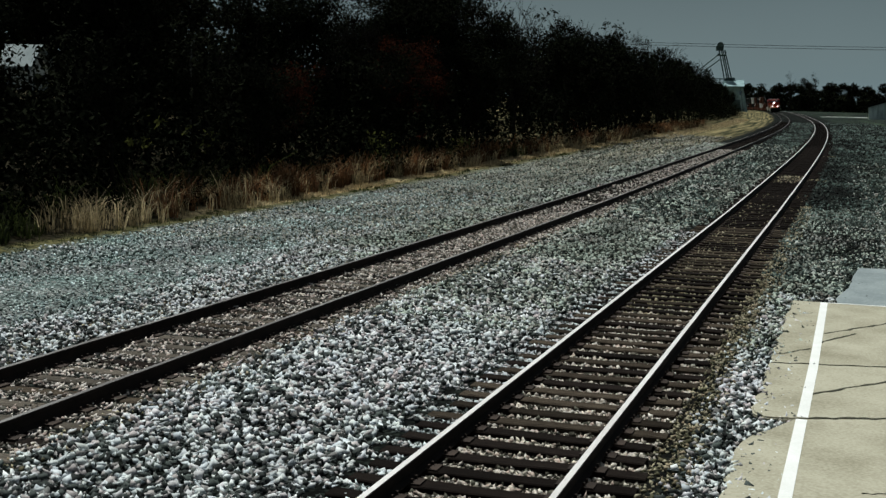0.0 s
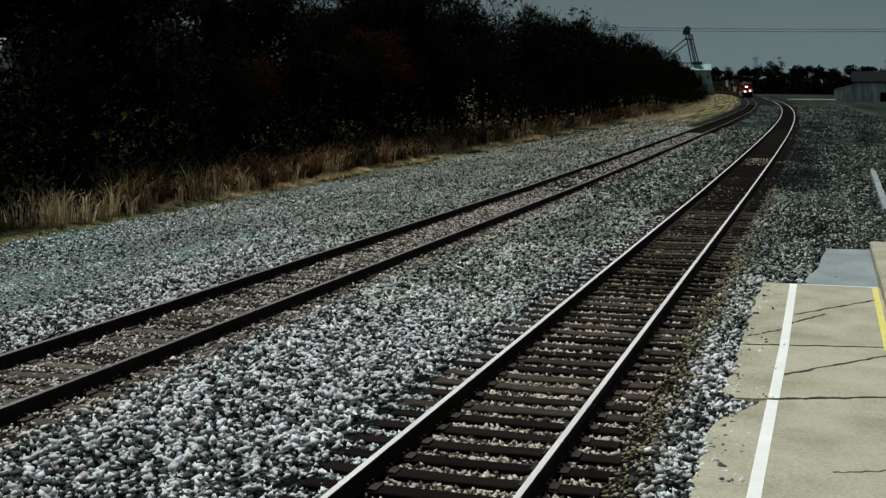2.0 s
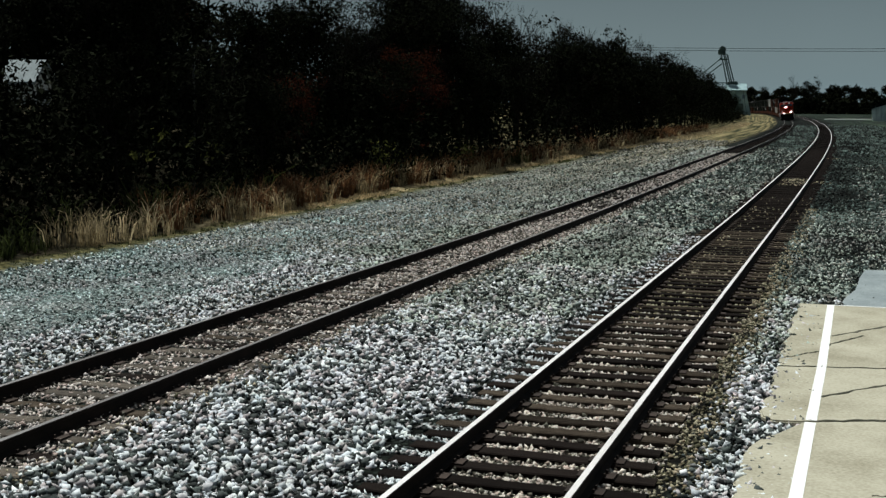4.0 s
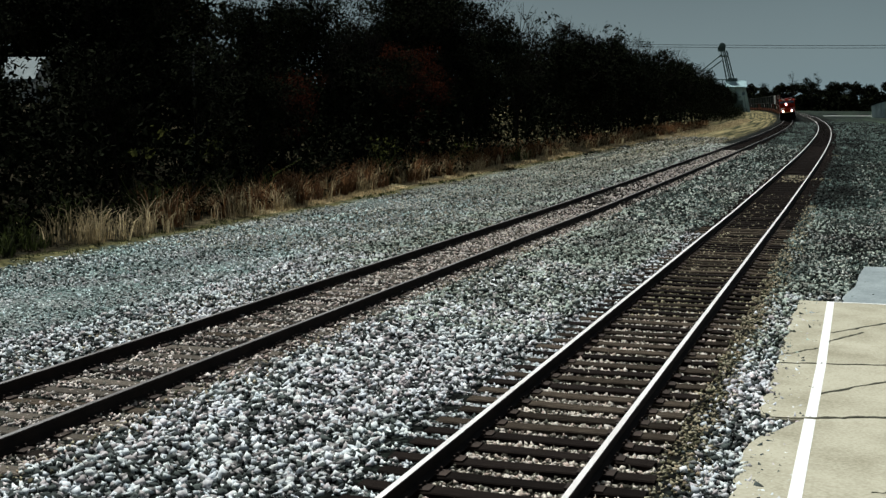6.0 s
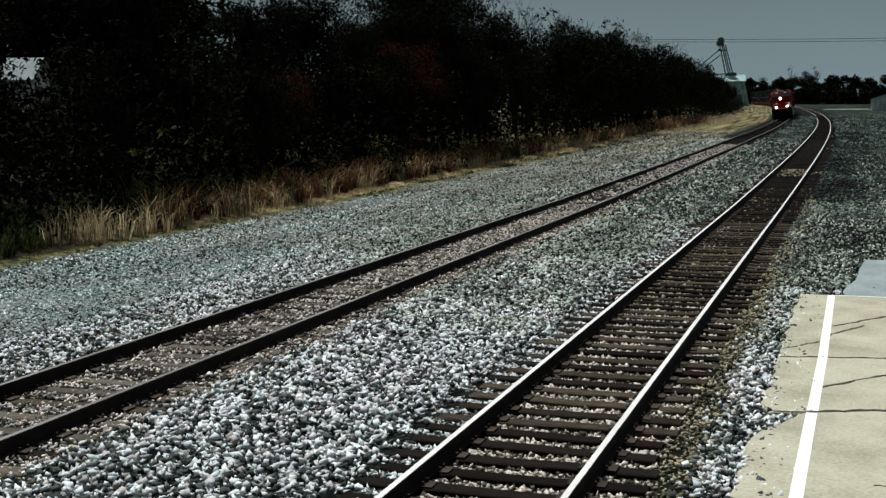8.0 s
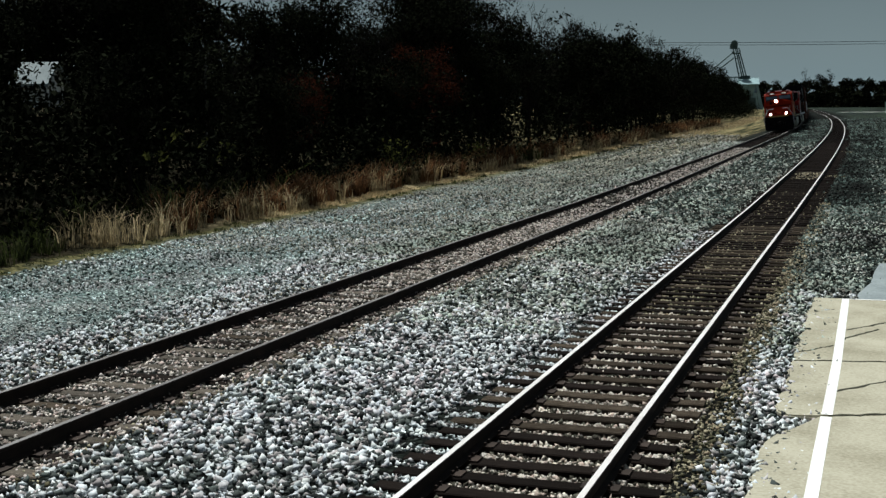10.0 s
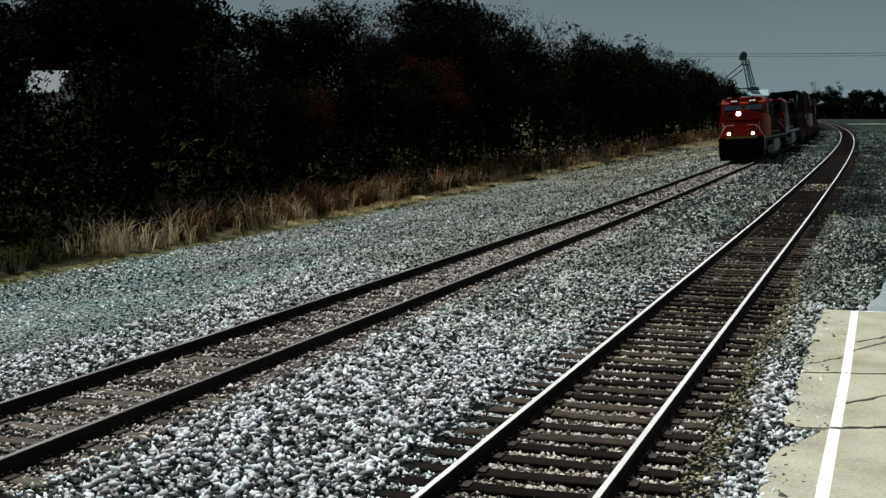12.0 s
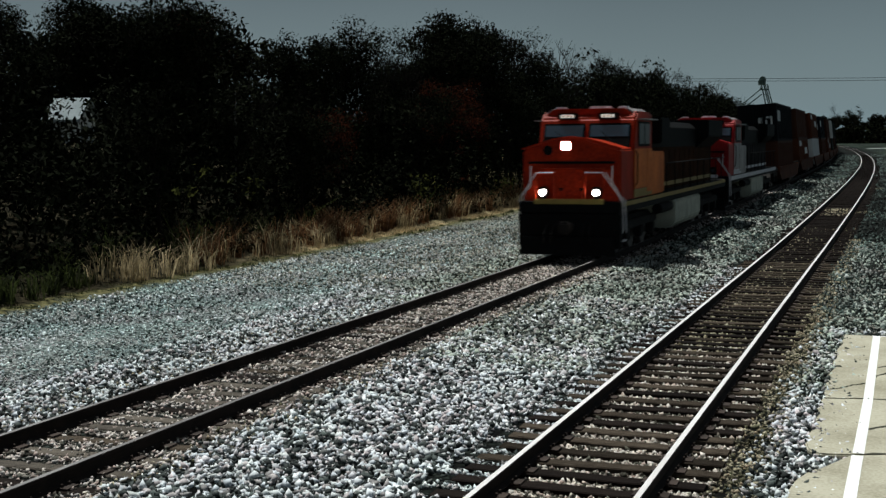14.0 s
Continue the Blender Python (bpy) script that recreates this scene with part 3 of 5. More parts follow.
stones("siding_edge_gravel", "brownish grit along the siding's tie ends", [(6.85, 7.35, 7, 45, 340, 0.028), (-2.2, -1.1, 9, 40, 60, 0.03), (1.1, 1.7, 9, 40, 90, 0.03)], M["tan_stone"], 17)
# Zones from 1.5 to 4.4 dim the far ballast between the tracks.
stones("lot_stones", "dark grey gravel of the lot and of the far ballast between tracks", [(8.2, 13.5, 23, 44, 100, 0.042), (7.0, 15.0, 40, 90, 24, 0.065), (6.9, 8.6, 26, 44, 110, 0.046), (1.5, 4.4, 36, 70, 60, 0.06), (1.5, 4.4, 70, 130, 30, 0.085), (7.0, 16, 90, 150, 9, 0.11), (1.5, 4.4, 130, 230, 14, 0.12), (7.0, 16, 150, 250, 4, 0.15)], M["lot_stone"], 15)
stones("service_way_gravel", "fine pale blue-grey gravel of the service way", [
    (-8.2, -2.7, 12, 20, 190, 0.028), (-8.2, -2.7, 20, 32, 120, 0.034), (-8.2, -2.7, 32, 44, 32, 0.040),
], M["gravel"], 4)
stones("tan_service_gravel", "dull tan gravel farther along the service way", [
    (-8.2, -2.7, 26, 40, 75, 0.036), (-8.2, -2.7, 40, 56, 55, 0.042), (-8.0, -2.7, 56, 80, 26, 0.058), (-8.4, -2.7, 78, 125, 13, 0.08),
], M["way_stone"], 24)


stones("crossing_gravel", "pale tan gravel fill between and beside the siding rails", [(5.15, 6.2, 57.3, 62.5, 90, 0.055), (6.5, 7.3, 58.8, 60.4, 40, 0.05), (4.3, 4.7, 58.0, 59.4, 30, 0.05), (4.2, 4.75, 86.2, 86.7, 110, 0.05), (6.5, 7.4, 86.2, 86.7, 110, 0.05)], M["tan_stone"], 16)


# ---- tracks ----
RAIL = [(-0.068, -0.172), (0.068, -0.172), (0.068, -0.160), (0.010, -0.135), (0.009, -0.045), (0.036, -0.030), (0.036, -0.006), (0.030, 0.0), (-0.030, 0.0), (-0.036, -0.006), (-0.036, -0.030), (-0.009, -0.045), (-0.010, -0.135), (-0.068, -0.160)]


def rail_mesh(u, zt, s0, s1):
    bm = bmesh.new()
    ss = [s0 + i * 4.0 for i in range(int((s1 - s0) / 4.0) + 1)]
    rings = [[bm.verts.new(along(u + p, s, zt + q)) for p, q in RAIL] for s in ss]
    k = len(RAIL)
    for a, b in zip(rings, rings[1:]):
        for i in range(k):
            f = bm.faces.new((a[i], b[i], b[(i + 1) % k], a[(i + 1) % k]))
            f.material_index = 1 if i == 7 else 0
    bmesh.ops.recalc_face_normals(bm, faces=bm.faces)
    return bm


def tie_mesh(seed, half=1.30, top=-0.0, mat="tie"):
    rng = random.Random(seed)
    bm = bmesh.new()
    n = 6
    for i in range(n + 1):
        x = -half + 2 * half * i / n + (rng.uniform(-0.03, 0.03) if 0 < i < n else rng.uniform(-0.06, 0.06))
        w = 0.112 + rng.uniform(-0.008, 0.008)
        t = rng.uniform(-0.008, 0.006)
        for y, z in ((-w, -0.18), (w, -0.18), (w, t - 0.012), (w - 0.012, t), (-w + 0.012, t), (-w, t - 0.012)):
            bm.verts.new((x, y, z))
    bm.verts.ensure_lookup_table()
    v = bm.verts
    for i in range(n):
        for j in range(6):
            bm.faces.new((v[i * 6 + j], v[i * 6 + (j + 1) % 6], v[i * 6 + 6 + (j + 1) % 6], v[i * 6 + 6 + j]))
    bm.faces.new([v[j] for j in range(6)]); bm.faces.new([v[n * 6 + j] for j in range(5, -1, -1)])
    bmesh.ops.recalc_face_normals(bm, faces=bm.faces)
    return mesh_of("tie", bm, M[mat])


def plate_mesh():
    bm = bmesh.new()
    box(bm, -0.18, 0.18, -0.095, 0.095, 0.0, 0.016)
    for x in (-0.085, 0.085):
        for y in (-0.06, 0.06):
            box(bm, x - 0.012, x + 0.012, y - 0.012, y + 0.012, 0.012, 0.05)
    return mesh_of("tie_plate", bm, M["plate"])


def build_track(name, label, u, zt, half_gauge, sink, s0, s1, near, ties, woods, seed, head):
    track = thing(name, label, "railway track")
    rng = random.Random(seed)
    for side in (-1, 1):
        part("rail", rail_mesh(u + side * half_gauge, zt, s0, s1), [M["rust"], M[head]], track, "steel rail with dark rusted web and bright worn head")
    kinds = [tie_mesh(seed + i, mat=woods[i % len(woods)]) for i in range(8)]
    # Beyond 36 m every tie takes the darker wood.
    far_kinds = [tie_mesh(seed + 20 + i, mat="tie_dark") for i in range(4)]
    plate = plate_mesh()
    bm = bmesh.new()
    for s in ties:
        m = placed(u + rng.uniform(-0.05, 0.05), s, zt - TIE - sink, rng.uniform(-1.4, 1.4))
        if near[0] <= s <= near[1]:
            share("tie", rng.choice(far_kinds if s > 36 else kinds), track, m)
            if near[0] <= s <= near[0] + 34:
                for side in (-1, 1):
                    share("tie_plate", plate, track, placed(u + side * half_gauge, s, zt - TIE - sink + 0.002))
        elif s < 240:
            box(bm, -1.3, 1.3, -0.112, 0.112, -0.18, 0.0, m=m)
    far = part("distant_tie_row", bm, M["tie_dark"], track, "distant dark wooden ties")
    tagged(far, kind="stuff")
    return track


build_track("siding_track", "siding track of bright rails on dark wooden ties", U_SIDING, Z_SIDING, 0.7535, 0.0, -24, 460, (6.0, 104.0), SIDING_TIES, ("tie", "tie_dark", "tie", "tie", "tie_dark", "tie", "tie", "tie_dark"), 11, "railtop")
build_track("main_track", "main line track with dark rails in grey ballast", 0.0, Z_MAIN, 0.785, 0.0, -24, 640, (9.0, 104.0), MAIN_TIES, ("tie_grey", "tie_dark", "tie_grey", "tie", "tie_dark", "tie_grey"), 31, "main_railtop")


# ---- platform ----
def slab_mesh(outline, z0, z1, bevel=0.02):
    bm = bmesh.new()
    prism(bm, outline, "z", z0, z1)
    bmesh.ops.bevel(bm, geom=[e for e in bm.edges if abs(e.verts[0].co.z - e.verts[1].co.z) < 1e-4 and e.verts[0].co.z > (z0 + z1) / 2], offset=bevel, segments=2, affect="EDGES", clamp_overlap=True)
    return bm


def ragged(x0, y0, x1, y1, n, amp, seed):
    rng = random.Random(seed)
    return [(x0 + (x1 - x0) * i / n + (rng.uniform(-amp, amp) if 0 < i < n else 0), y0 + (y1 - y0) * i / n) for i in range(n + 1)]


PLAT = -0.20
platform = tagged(new("pavement"), "worn tan concrete station platform with cracks and painted lines", "platform", kind="structure")
# joints across the platform: where each starts at the ragged edge, and how far it slants per metre
JOINTS = [(-12.0, 0.0), (3.0, 0.0), (8.6, 0.2), (14.02, 0.39), (17.26, 0.20), (23.1, 0.0)]
for i, ((a, ka), (b, kb)) in enumerate(zip(JOINTS, JOINTS[1:])):
    left = ragged(-1.0, a + 0.015, -1.0, b, 16, 0.05, i + 5)
    if i == 2:  # broken corner beside the open joint
        left = left[:-3] + [(-0.96, b - 0.84), (-0.90, b - 0.62), (-0.80, b - 0.5), (-0.68, b - 0.2), (-0.53, b + 0.16)]
    if i == 3:
        left = [(-0.50, a + 0.21), (-0.66, a + 0.16), (-0.86, a + 0.14), (-0.99, a + 0.33)] + left[3:]
    part("slab", slab_mesh(left + [(1.07, b + kb * 2.07), (1.07, a + 0.015 + ka * 2.07)], PLAT - 0.16, PLAT), M["concrete"], platform)
part("slab", slab_mesh([(1.085, -12), (6.5, -12), (6.5, 29.2), (1.085, 29.2)], PLAT - 0.16, PLAT + 0.12), M["concrete"], platform, "raised tan concrete slab behind a step")
part("slab", slab_mesh([(-0.28, 23.13), (-0.22, 24.2), (-0.02, 25.6), (0.05, 27.4), (0.15, 28.7), (1.07, 28.9), (1.07, 23.13)], PLAT - 0.16, PLAT - 0.03), M["concrete_pale"], platform, "pale blue-grey concrete apron")


def strip(pts, w, z, mat, name, label):
    """A thin painted or filled line along points."""
    bm = bmesh.new()
    L = []
    for i, (x, y) in enumerate(pts):
        x0, y0 = pts[max(0, i - 1)]; x1, y1 = pts[min(len(pts) - 1, i + 1)]
        d = Vector((x1 - x0, y1 - y0)).normalized()
        ww = w if not callable(w) else w(i)
        L.append((bm.verts.new((x - d.y * -ww / 2, y - d.x * ww / 2, z)), bm.verts.new((x + d.y * -ww / 2, y + d.x * ww / 2, z))))
    for a, b in zip(L, L[1:]):
        bm.faces.new((a[0], b[0], b[1], a[1]))
    r = bmesh.ops.extrude_face_region(bm, geom=list(bm.faces))
    bmesh.ops.translate(bm, verts=[g for g in r["geom"] if isinstance(g, bmesh.types.BMVert)], vec=(0, 0, 0.004))
    bmesh.ops.recalc_face_normals(bm, faces=bm.faces)
    return part(name, bm, mat, platform, label)


strip([(-0.50, -6), (-0.47, 8.55)], 0.125, PLAT + 0.001, M["white_line"], "painted_line", "white painted safety line")
strip([(-0.47, 8.72), (-0.44, 14.18)], 0.125, PLAT + 0.001, M["white_line"], "painted_line", "white painted safety line")
strip([(-0.435, 14.28), (-0.415, 17.2), (-0.43, 23.05)], 0.125, PLAT + 0.001, M["white_line"], "painted_line", "white painted safety line")
strip([(-0.36, 23.04), (1.02, 23.04)], 0.06, PLAT + 0.001, M["white_line"], "painted_line", "thin white painted end line")
strip([(0.97, 22.99), (0.95, 17.4)], 0.10, PLAT + 0.001, M["yellow_line"], "painted_line", "yellow painted line along the step")


def crack(x0, y0, x1, y1, w, seed):
    rng = random.Random(seed)
    n = 16
    pts = [(x0 + (x1 - x0) * i / n + rng.uniform(-0.01, 0.01), y0 + (y1 - y0) * i / n + (rng.uniform(-0.035, 0.035) if 0 < i < n else 0)) for i in range(n + 1)]
    widths = [w * rng.uniform(0.35, 1.2) for _ in pts]
    strip(pts, lambda i: widths[i], PLAT + 0.0005, M["crack"], "crack", "dark soil-filled crack")


crack(-0.33, 19.85, 1.02, 21.8, 0.06, 1)
crack(-0.41, 19.0, 0.13, 20.04, 0.045, 2)
crack(-0.93, 17.9, -0.50, 18.5, 0.04, 7)
crack(-0.44, 15.45, 1.02, 17.2, 0.06, 3)
crack(-0.98, 17.27, 1.04, 17.67, 0.05, 4)
crack(-0.36, 14.27, 1.04, 14.82, 0.07, 5)
crack(0.2, 11.6, 1.0, 11.9, 0.02, 6)


def kerb():
    bm = bmesh.new()
    pts = [(2.05, 56.0), (2.0, 50.0), (1.93, 44.0), (1.88, 38.5)]
    for (x0, y0), (x1, y1) in zip(pts, pts[1:]):
        z0, z1 = -0.36 + rise(y0), -0.36 + rise(y1)
        v = [bm.verts.new(q) for q in ((x0 - 0.12, y0, z0), (x0 + 0.12, y0, z0), (x1 + 0.12, y1 + 0.03, z1), (x1 - 0.12, y1 + 0.03, z1),
                                       (x0 - 0.10, y0, z0 + 0.18), (x0 + 0.10, y0, z0 + 0.18), (x1 + 0.10, y1 + 0.03, z1 + 0.18), (x1 - 0.10, y1 + 0.03, z1 + 0.18))]
        for f in ((0, 1, 5, 4), (1, 2, 6, 5), (2, 3, 7, 6), (3, 0, 4, 7), (4, 5, 6, 7), (3, 2, 1, 0)):
            bm.faces.new([v[i] for i in f])
    bmesh.ops.recalc_face_normals(bm, faces=bm.faces)
    tagged(new("kerb", mesh_of("kerb", bm, M["concrete_pale"])), "low pale concrete kerb at the edge of the gravel lot", "kerb")


kerb()


# ---- trees and undergrowth ----
def leaf_cloud(rng, centres, radii, per, size, squash=0.8):
    """Small folded leaf clumps spread through balls of foliage, thinner at the rim."""
    vs, fs, base = [], [], 0
    for c, r in zip(centres, radii):
        n = max(12, int(per * r * r))
        d = rng.normal(size=(n, 3)); d /= np.linalg.norm(d, axis=1)[:, None]
        p = np.asarray(c) + d * (r * rng.uniform(0.12, 1.0, (n, 1)) ** 0.6) * np.array((1, 1, squash))
        a, b = rng.normal(size=(n, 3)), rng.normal(size=(n, 3))
        a /= np.linalg.norm(a, axis=1)[:, None]; b /= np.linalg.norm(b, axis=1)[:, None]
        k = size * rng.uniform(0.5, 1.3, (n, 1))
        quad = np.stack([p - a * k, p + b * k * 0.6, p + a * k, p - b * k * 0.5], 1)
        vs.append(quad.reshape(-1, 3))
        fs.append(np.arange(n * 4).reshape(n, 4) + base)
        base += 4 * n
    return np.concatenate(vs), np.concatenate(fs)


def limb(bm, rng, p, d, length, r, depth, tips):
    """A branching limb with bends."""
    pts = [Vector(p)]
    d = Vector(d).normalized()
    n = 3 if depth > 0 else 2
    for _ in range(n):
        d = (d + Vector((rng.uniform(-0.22, 0.22), rng.uniform(-0.22, 0.22), rng.uniform(-0.05, 0.2)))).normalized()
        pts.append(pts[-1] + d * length / n)
    tube(bm, pts, r, 4 if depth > 1 else 3, r * 0.55)
    if depth == 0:
        tips.append(pts[-1])
        return
    for k in range(rng.choice((2, 3, 3))):
        q = pts[rng.choice((1, 2, 3))] if k else pts[3]
        e = (d + Vector((rng.uniform(-0.8, 0.8), rng.uniform(-0.8, 0.8), rng.uniform(-0.15, 0.6)))).normalized()
        limb(bm, rng, q, e, length * rng.uniform(0.55, 0.8), r * 0.55, depth - 1, tips)


def tree_model(name, label, seed, height, spread, leafy, leaf, bark, depth=3, size=0.13, per=115):
    rng, nrng = random.Random(seed), np.random.default_rng(seed)
    tree = thing(name, label, "tree", "trees of the wood beside the track")
    bm = bmesh.new()
    pts = [Vector((0, 0, -0.3))]
    for i in range(5):
        pts.append(Vector((rng.uniform(-0.12, 0.12) * i * 0.5, rng.uniform(-0.12, 0.12) * i * 0.5, height * 0.62 * (i + 1) / 5)))
    tube(bm, pts, height * 0.016, 7, height * 0.008)
    part("trunk", bm, bark, tree)
    bm = bmesh.new()
    tips = []
    for i in range(9):
        k = rng.uniform(0.25, 1.0)
        p = pts[min(5, 1 + int(k * 4))].lerp(pts[min(5, 2 + int(k * 4))], rng.random())
        a = rng.uniform(0, math.tau)
        limb(bm, rng, p, (math.cos(a) * (1.2 - k * 0.7), math.sin(a) * (1.2 - k * 0.7), 0.5 + k * 0.8), height * 0.24 * spread * rng.uniform(0.7, 1.1), height * 0.006, depth, tips)
    part("branchwork", bm, bark, tree)
    if leafy:
        pick = rng.sample(tips, min(len(tips), leafy))
        v, f = leaf_cloud(nrng, [tuple(t) for t in pick], [rng.uniform(0.7, 1.35) * spread for _ in pick], per, size)
        ob = new("crown", raw_mesh("crown", v, f, leaf))
        ob.parent = tree
    return tree


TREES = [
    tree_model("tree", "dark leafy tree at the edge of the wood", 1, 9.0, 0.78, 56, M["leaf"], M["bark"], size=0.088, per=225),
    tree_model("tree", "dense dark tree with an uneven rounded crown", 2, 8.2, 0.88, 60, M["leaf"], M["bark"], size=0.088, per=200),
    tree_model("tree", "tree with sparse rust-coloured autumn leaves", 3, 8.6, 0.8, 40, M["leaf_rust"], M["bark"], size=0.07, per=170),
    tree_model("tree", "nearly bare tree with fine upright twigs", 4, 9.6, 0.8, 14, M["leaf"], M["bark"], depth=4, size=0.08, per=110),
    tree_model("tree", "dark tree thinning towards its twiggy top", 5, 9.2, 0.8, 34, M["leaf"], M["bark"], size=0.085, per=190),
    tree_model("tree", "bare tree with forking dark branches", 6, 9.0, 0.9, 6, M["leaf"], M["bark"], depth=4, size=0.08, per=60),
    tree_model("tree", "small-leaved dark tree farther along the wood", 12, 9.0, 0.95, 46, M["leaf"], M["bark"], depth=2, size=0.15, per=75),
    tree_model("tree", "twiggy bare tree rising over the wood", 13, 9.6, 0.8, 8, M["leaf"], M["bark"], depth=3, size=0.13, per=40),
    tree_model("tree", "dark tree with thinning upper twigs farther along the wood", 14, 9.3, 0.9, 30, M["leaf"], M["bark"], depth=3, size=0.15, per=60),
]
TOPS = [(10, 7.5), (26, 6.9), (30, 7.4), (33, 7.9), (36, 8.2), (38.5, 6.6), (42.5, 6.6), (45, 7.9), (48, 7.9), (52, 8.8), (55.5, 7.4), (57, 8.4), (60, 9.6), (65, 10.4), (70, 9.9), (85, 9.9), (120, 10.8), (160, 10.8), (200, 10.0), (240, 8.8), (270, 7.8), (300, 6.4), (330, 5.5)]


def model_top(t):
    return max(v.co.z for c in t.children for v in c.data.vertices)


HEIGHTS = [model_top(t) for t in TREES]
rng = random.Random(77)
used = set()


def plant(k, u, s, top, turn):
    """Set out tree k so that its tip is at the height top."""
    z = ground_z(u) - 0.1
    m = Matrix.Translation(along(u, s, z)) @ Euler((rng.uniform(-0.04, 0.04), rng.uniform(-0.04, 0.04), turn)).to_matrix().to_4x4() @ Matrix.Scale((top - z) / HEIGHTS[k], 4)
    t = TREES[k]
    if k not in used:
        used.add(k)
        t.matrix_basis = m
        return
    keep = t.scale.copy(); t.scale = (1, 1, 1)
    copy_thing(t, m)
    t.scale = keep


GAP = (Vector((-15.0, 19.8)), Vector((-45.4, 60.0)))  # a thin place in the wood, open towards the white house


def in_gap(p, width):
    d = (GAP[1] - GAP[0]).normalized()
    q = Vector((p.x, p.y)) - GAP[0]
    return abs(q.x * d.y - q.y * d.x) < width


# the near wood's skyline, tree by tree: metres along, height of the tip, model
SKYLINE = [(18, 7.2, 0), (21, 7.0, 4), (24.2, 6.9, 1), (26.6, 6.9, 0), (29.2, 7.5, 4), (31.2, 7.7, 3), (32.9, 8.0, 0), (34.6, 8.4, 1), (36.3, 8.3, 0), (38.9, 6.8, 5), (41.4, 7.1, 3),
           (44.6, 8.0, 1), (46.0, 8.2, 0), (47.6, 8.1, 1), (50.2, 8.9, 3), (52.4, 9.1, 4), (54.2, 8.9, 3), (58.6, 9.3, 0), (61.0, 10.0, 1), (63.4, 10.6, 0), (66.2, 10.5, 1), (69.0, 9.9, 4), (71.6, 10.1, 3), (74.2, 9.9, 0)]
for q, top, k in SKYLINE:
    u = -14.0 + rng.uniform(-0.3, 0.3)
    if not in_gap(along(u, q), 1.2):
        plant(k, u, q, top, rng.uniform(0, 6.28))
for q, top, k in ((55.4, 6.4, 2), (57.6, 5.6, 2), (53.0, 5.2, 2)):  # reddish trees before them
    plant(k, -12.2, q, top, rng.uniform(0, 6.28))


def tip(q):
    return float(np.interp(q, [a for a, b in TOPS], [b for a, b in TOPS]))


s = 16.0
while s < 76:  # lower trees before and behind the skyline
    for u, low in ((-11.6, 0.72), (-17.0, 0.9)):
        q = s + rng.uniform(-1.2, 1.2)
        uu = u + rng.uniform(-0.8, 0.8)
        if not in_gap(along(uu, q), 1.4):
            plant(rng.choices(range(6), (5, 5, 0.4, 1, 4, 1))[0], uu, q, tip(q) * low * rng.uniform(0.9, 1.0), rng.uniform(0, 6.28))
    s += 4.6
while s < 318:  # the wood farther along
    for row, u in enumerate((-12.6, -15.5)):
        q = s + rng.uniform(-1.4, 1.4) + row * 1.7
        k = rng.choice((6, 6, 8)) if row == 0 else rng.choice((7, 7, 8, 7))
        plant(k, u + rng.uniform(-0.9, 0.9), q, tip(q) * (0.85, 1.07)[row] * rng.uniform(0.92, 1.04), rng.uniform(0, 6.28))
    s += 3.4 if s < 130 else 5.0 if s < 200 else 8.0


for u, q, top, k in ((-44, 70, 13.6, 0), (-40, 78, 14.0, 1), (-49, 63, 13.0, 0), (-52, 72, 14.0, 1), (-46, 82, 14.0, 0), (-36, 72, 12.4, 2), (-41, 66, 12.6, 1), (-47, 75, 13.8, 0), (-40, 70, 11.6, 1), (-53, 60, 13.0, 1)):
    plant(k, u, q, top, rng.uniform(0, 6.28))  # taller trees behind the white house


def thicket(name, label, zones, mat, seed, size, category="undergrowth"):
    """Undergrowth of many small leaf clumps in heaps: zones (u0, u1, s0, s1, count, z0, z1, radius)."""
    r = np.random.default_rng(seed)
    cs, rs = [], []
    for u0, u1, s0, s1, n, z0, z1, rad in zones:
        for _ in range(n):
            u, s = r.uniform(u0, u1), r.uniform(s0, s1)
            z = r.uniform(z0, z1) * (1 if s < 200 else max(0.35, 1 - (s - 200) / 170))
            p = along(u, s, ground_z(u) + z)
            if s < 60 and 3.3 < p.z < 5.6 and in_gap(p, 1.1):
                continue
            cs.append(tuple(p)); rs.append(rad * r.uniform(0.6, 1.3))
    v, f = leaf_cloud(r, cs, rs, 46 if size > 0.12 else 80, size)
    tagged(new(name, raw_mesh(name, v, f, mat)), label, category, kind="stuff")


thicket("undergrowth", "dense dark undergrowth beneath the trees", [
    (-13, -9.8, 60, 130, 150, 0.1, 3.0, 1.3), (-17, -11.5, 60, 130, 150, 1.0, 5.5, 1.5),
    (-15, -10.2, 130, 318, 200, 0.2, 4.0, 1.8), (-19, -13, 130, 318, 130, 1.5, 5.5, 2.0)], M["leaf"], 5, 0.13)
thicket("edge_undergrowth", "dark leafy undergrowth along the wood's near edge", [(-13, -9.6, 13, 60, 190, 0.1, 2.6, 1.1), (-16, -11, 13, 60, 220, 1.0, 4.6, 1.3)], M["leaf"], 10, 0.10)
# Leaf backdrop added to close see-through gaps; it stands in for inner shade.
thicket("wood_interior", "near-black leaf backdrop filling the inside of the wood", [
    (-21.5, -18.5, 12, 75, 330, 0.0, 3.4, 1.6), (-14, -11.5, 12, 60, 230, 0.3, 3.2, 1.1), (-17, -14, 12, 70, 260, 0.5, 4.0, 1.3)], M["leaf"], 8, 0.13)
thicket("deep_wood", "near-black leaf backdrop filling the wood farther along", [
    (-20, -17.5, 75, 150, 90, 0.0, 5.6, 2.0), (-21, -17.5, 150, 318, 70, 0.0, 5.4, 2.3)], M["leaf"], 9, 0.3)
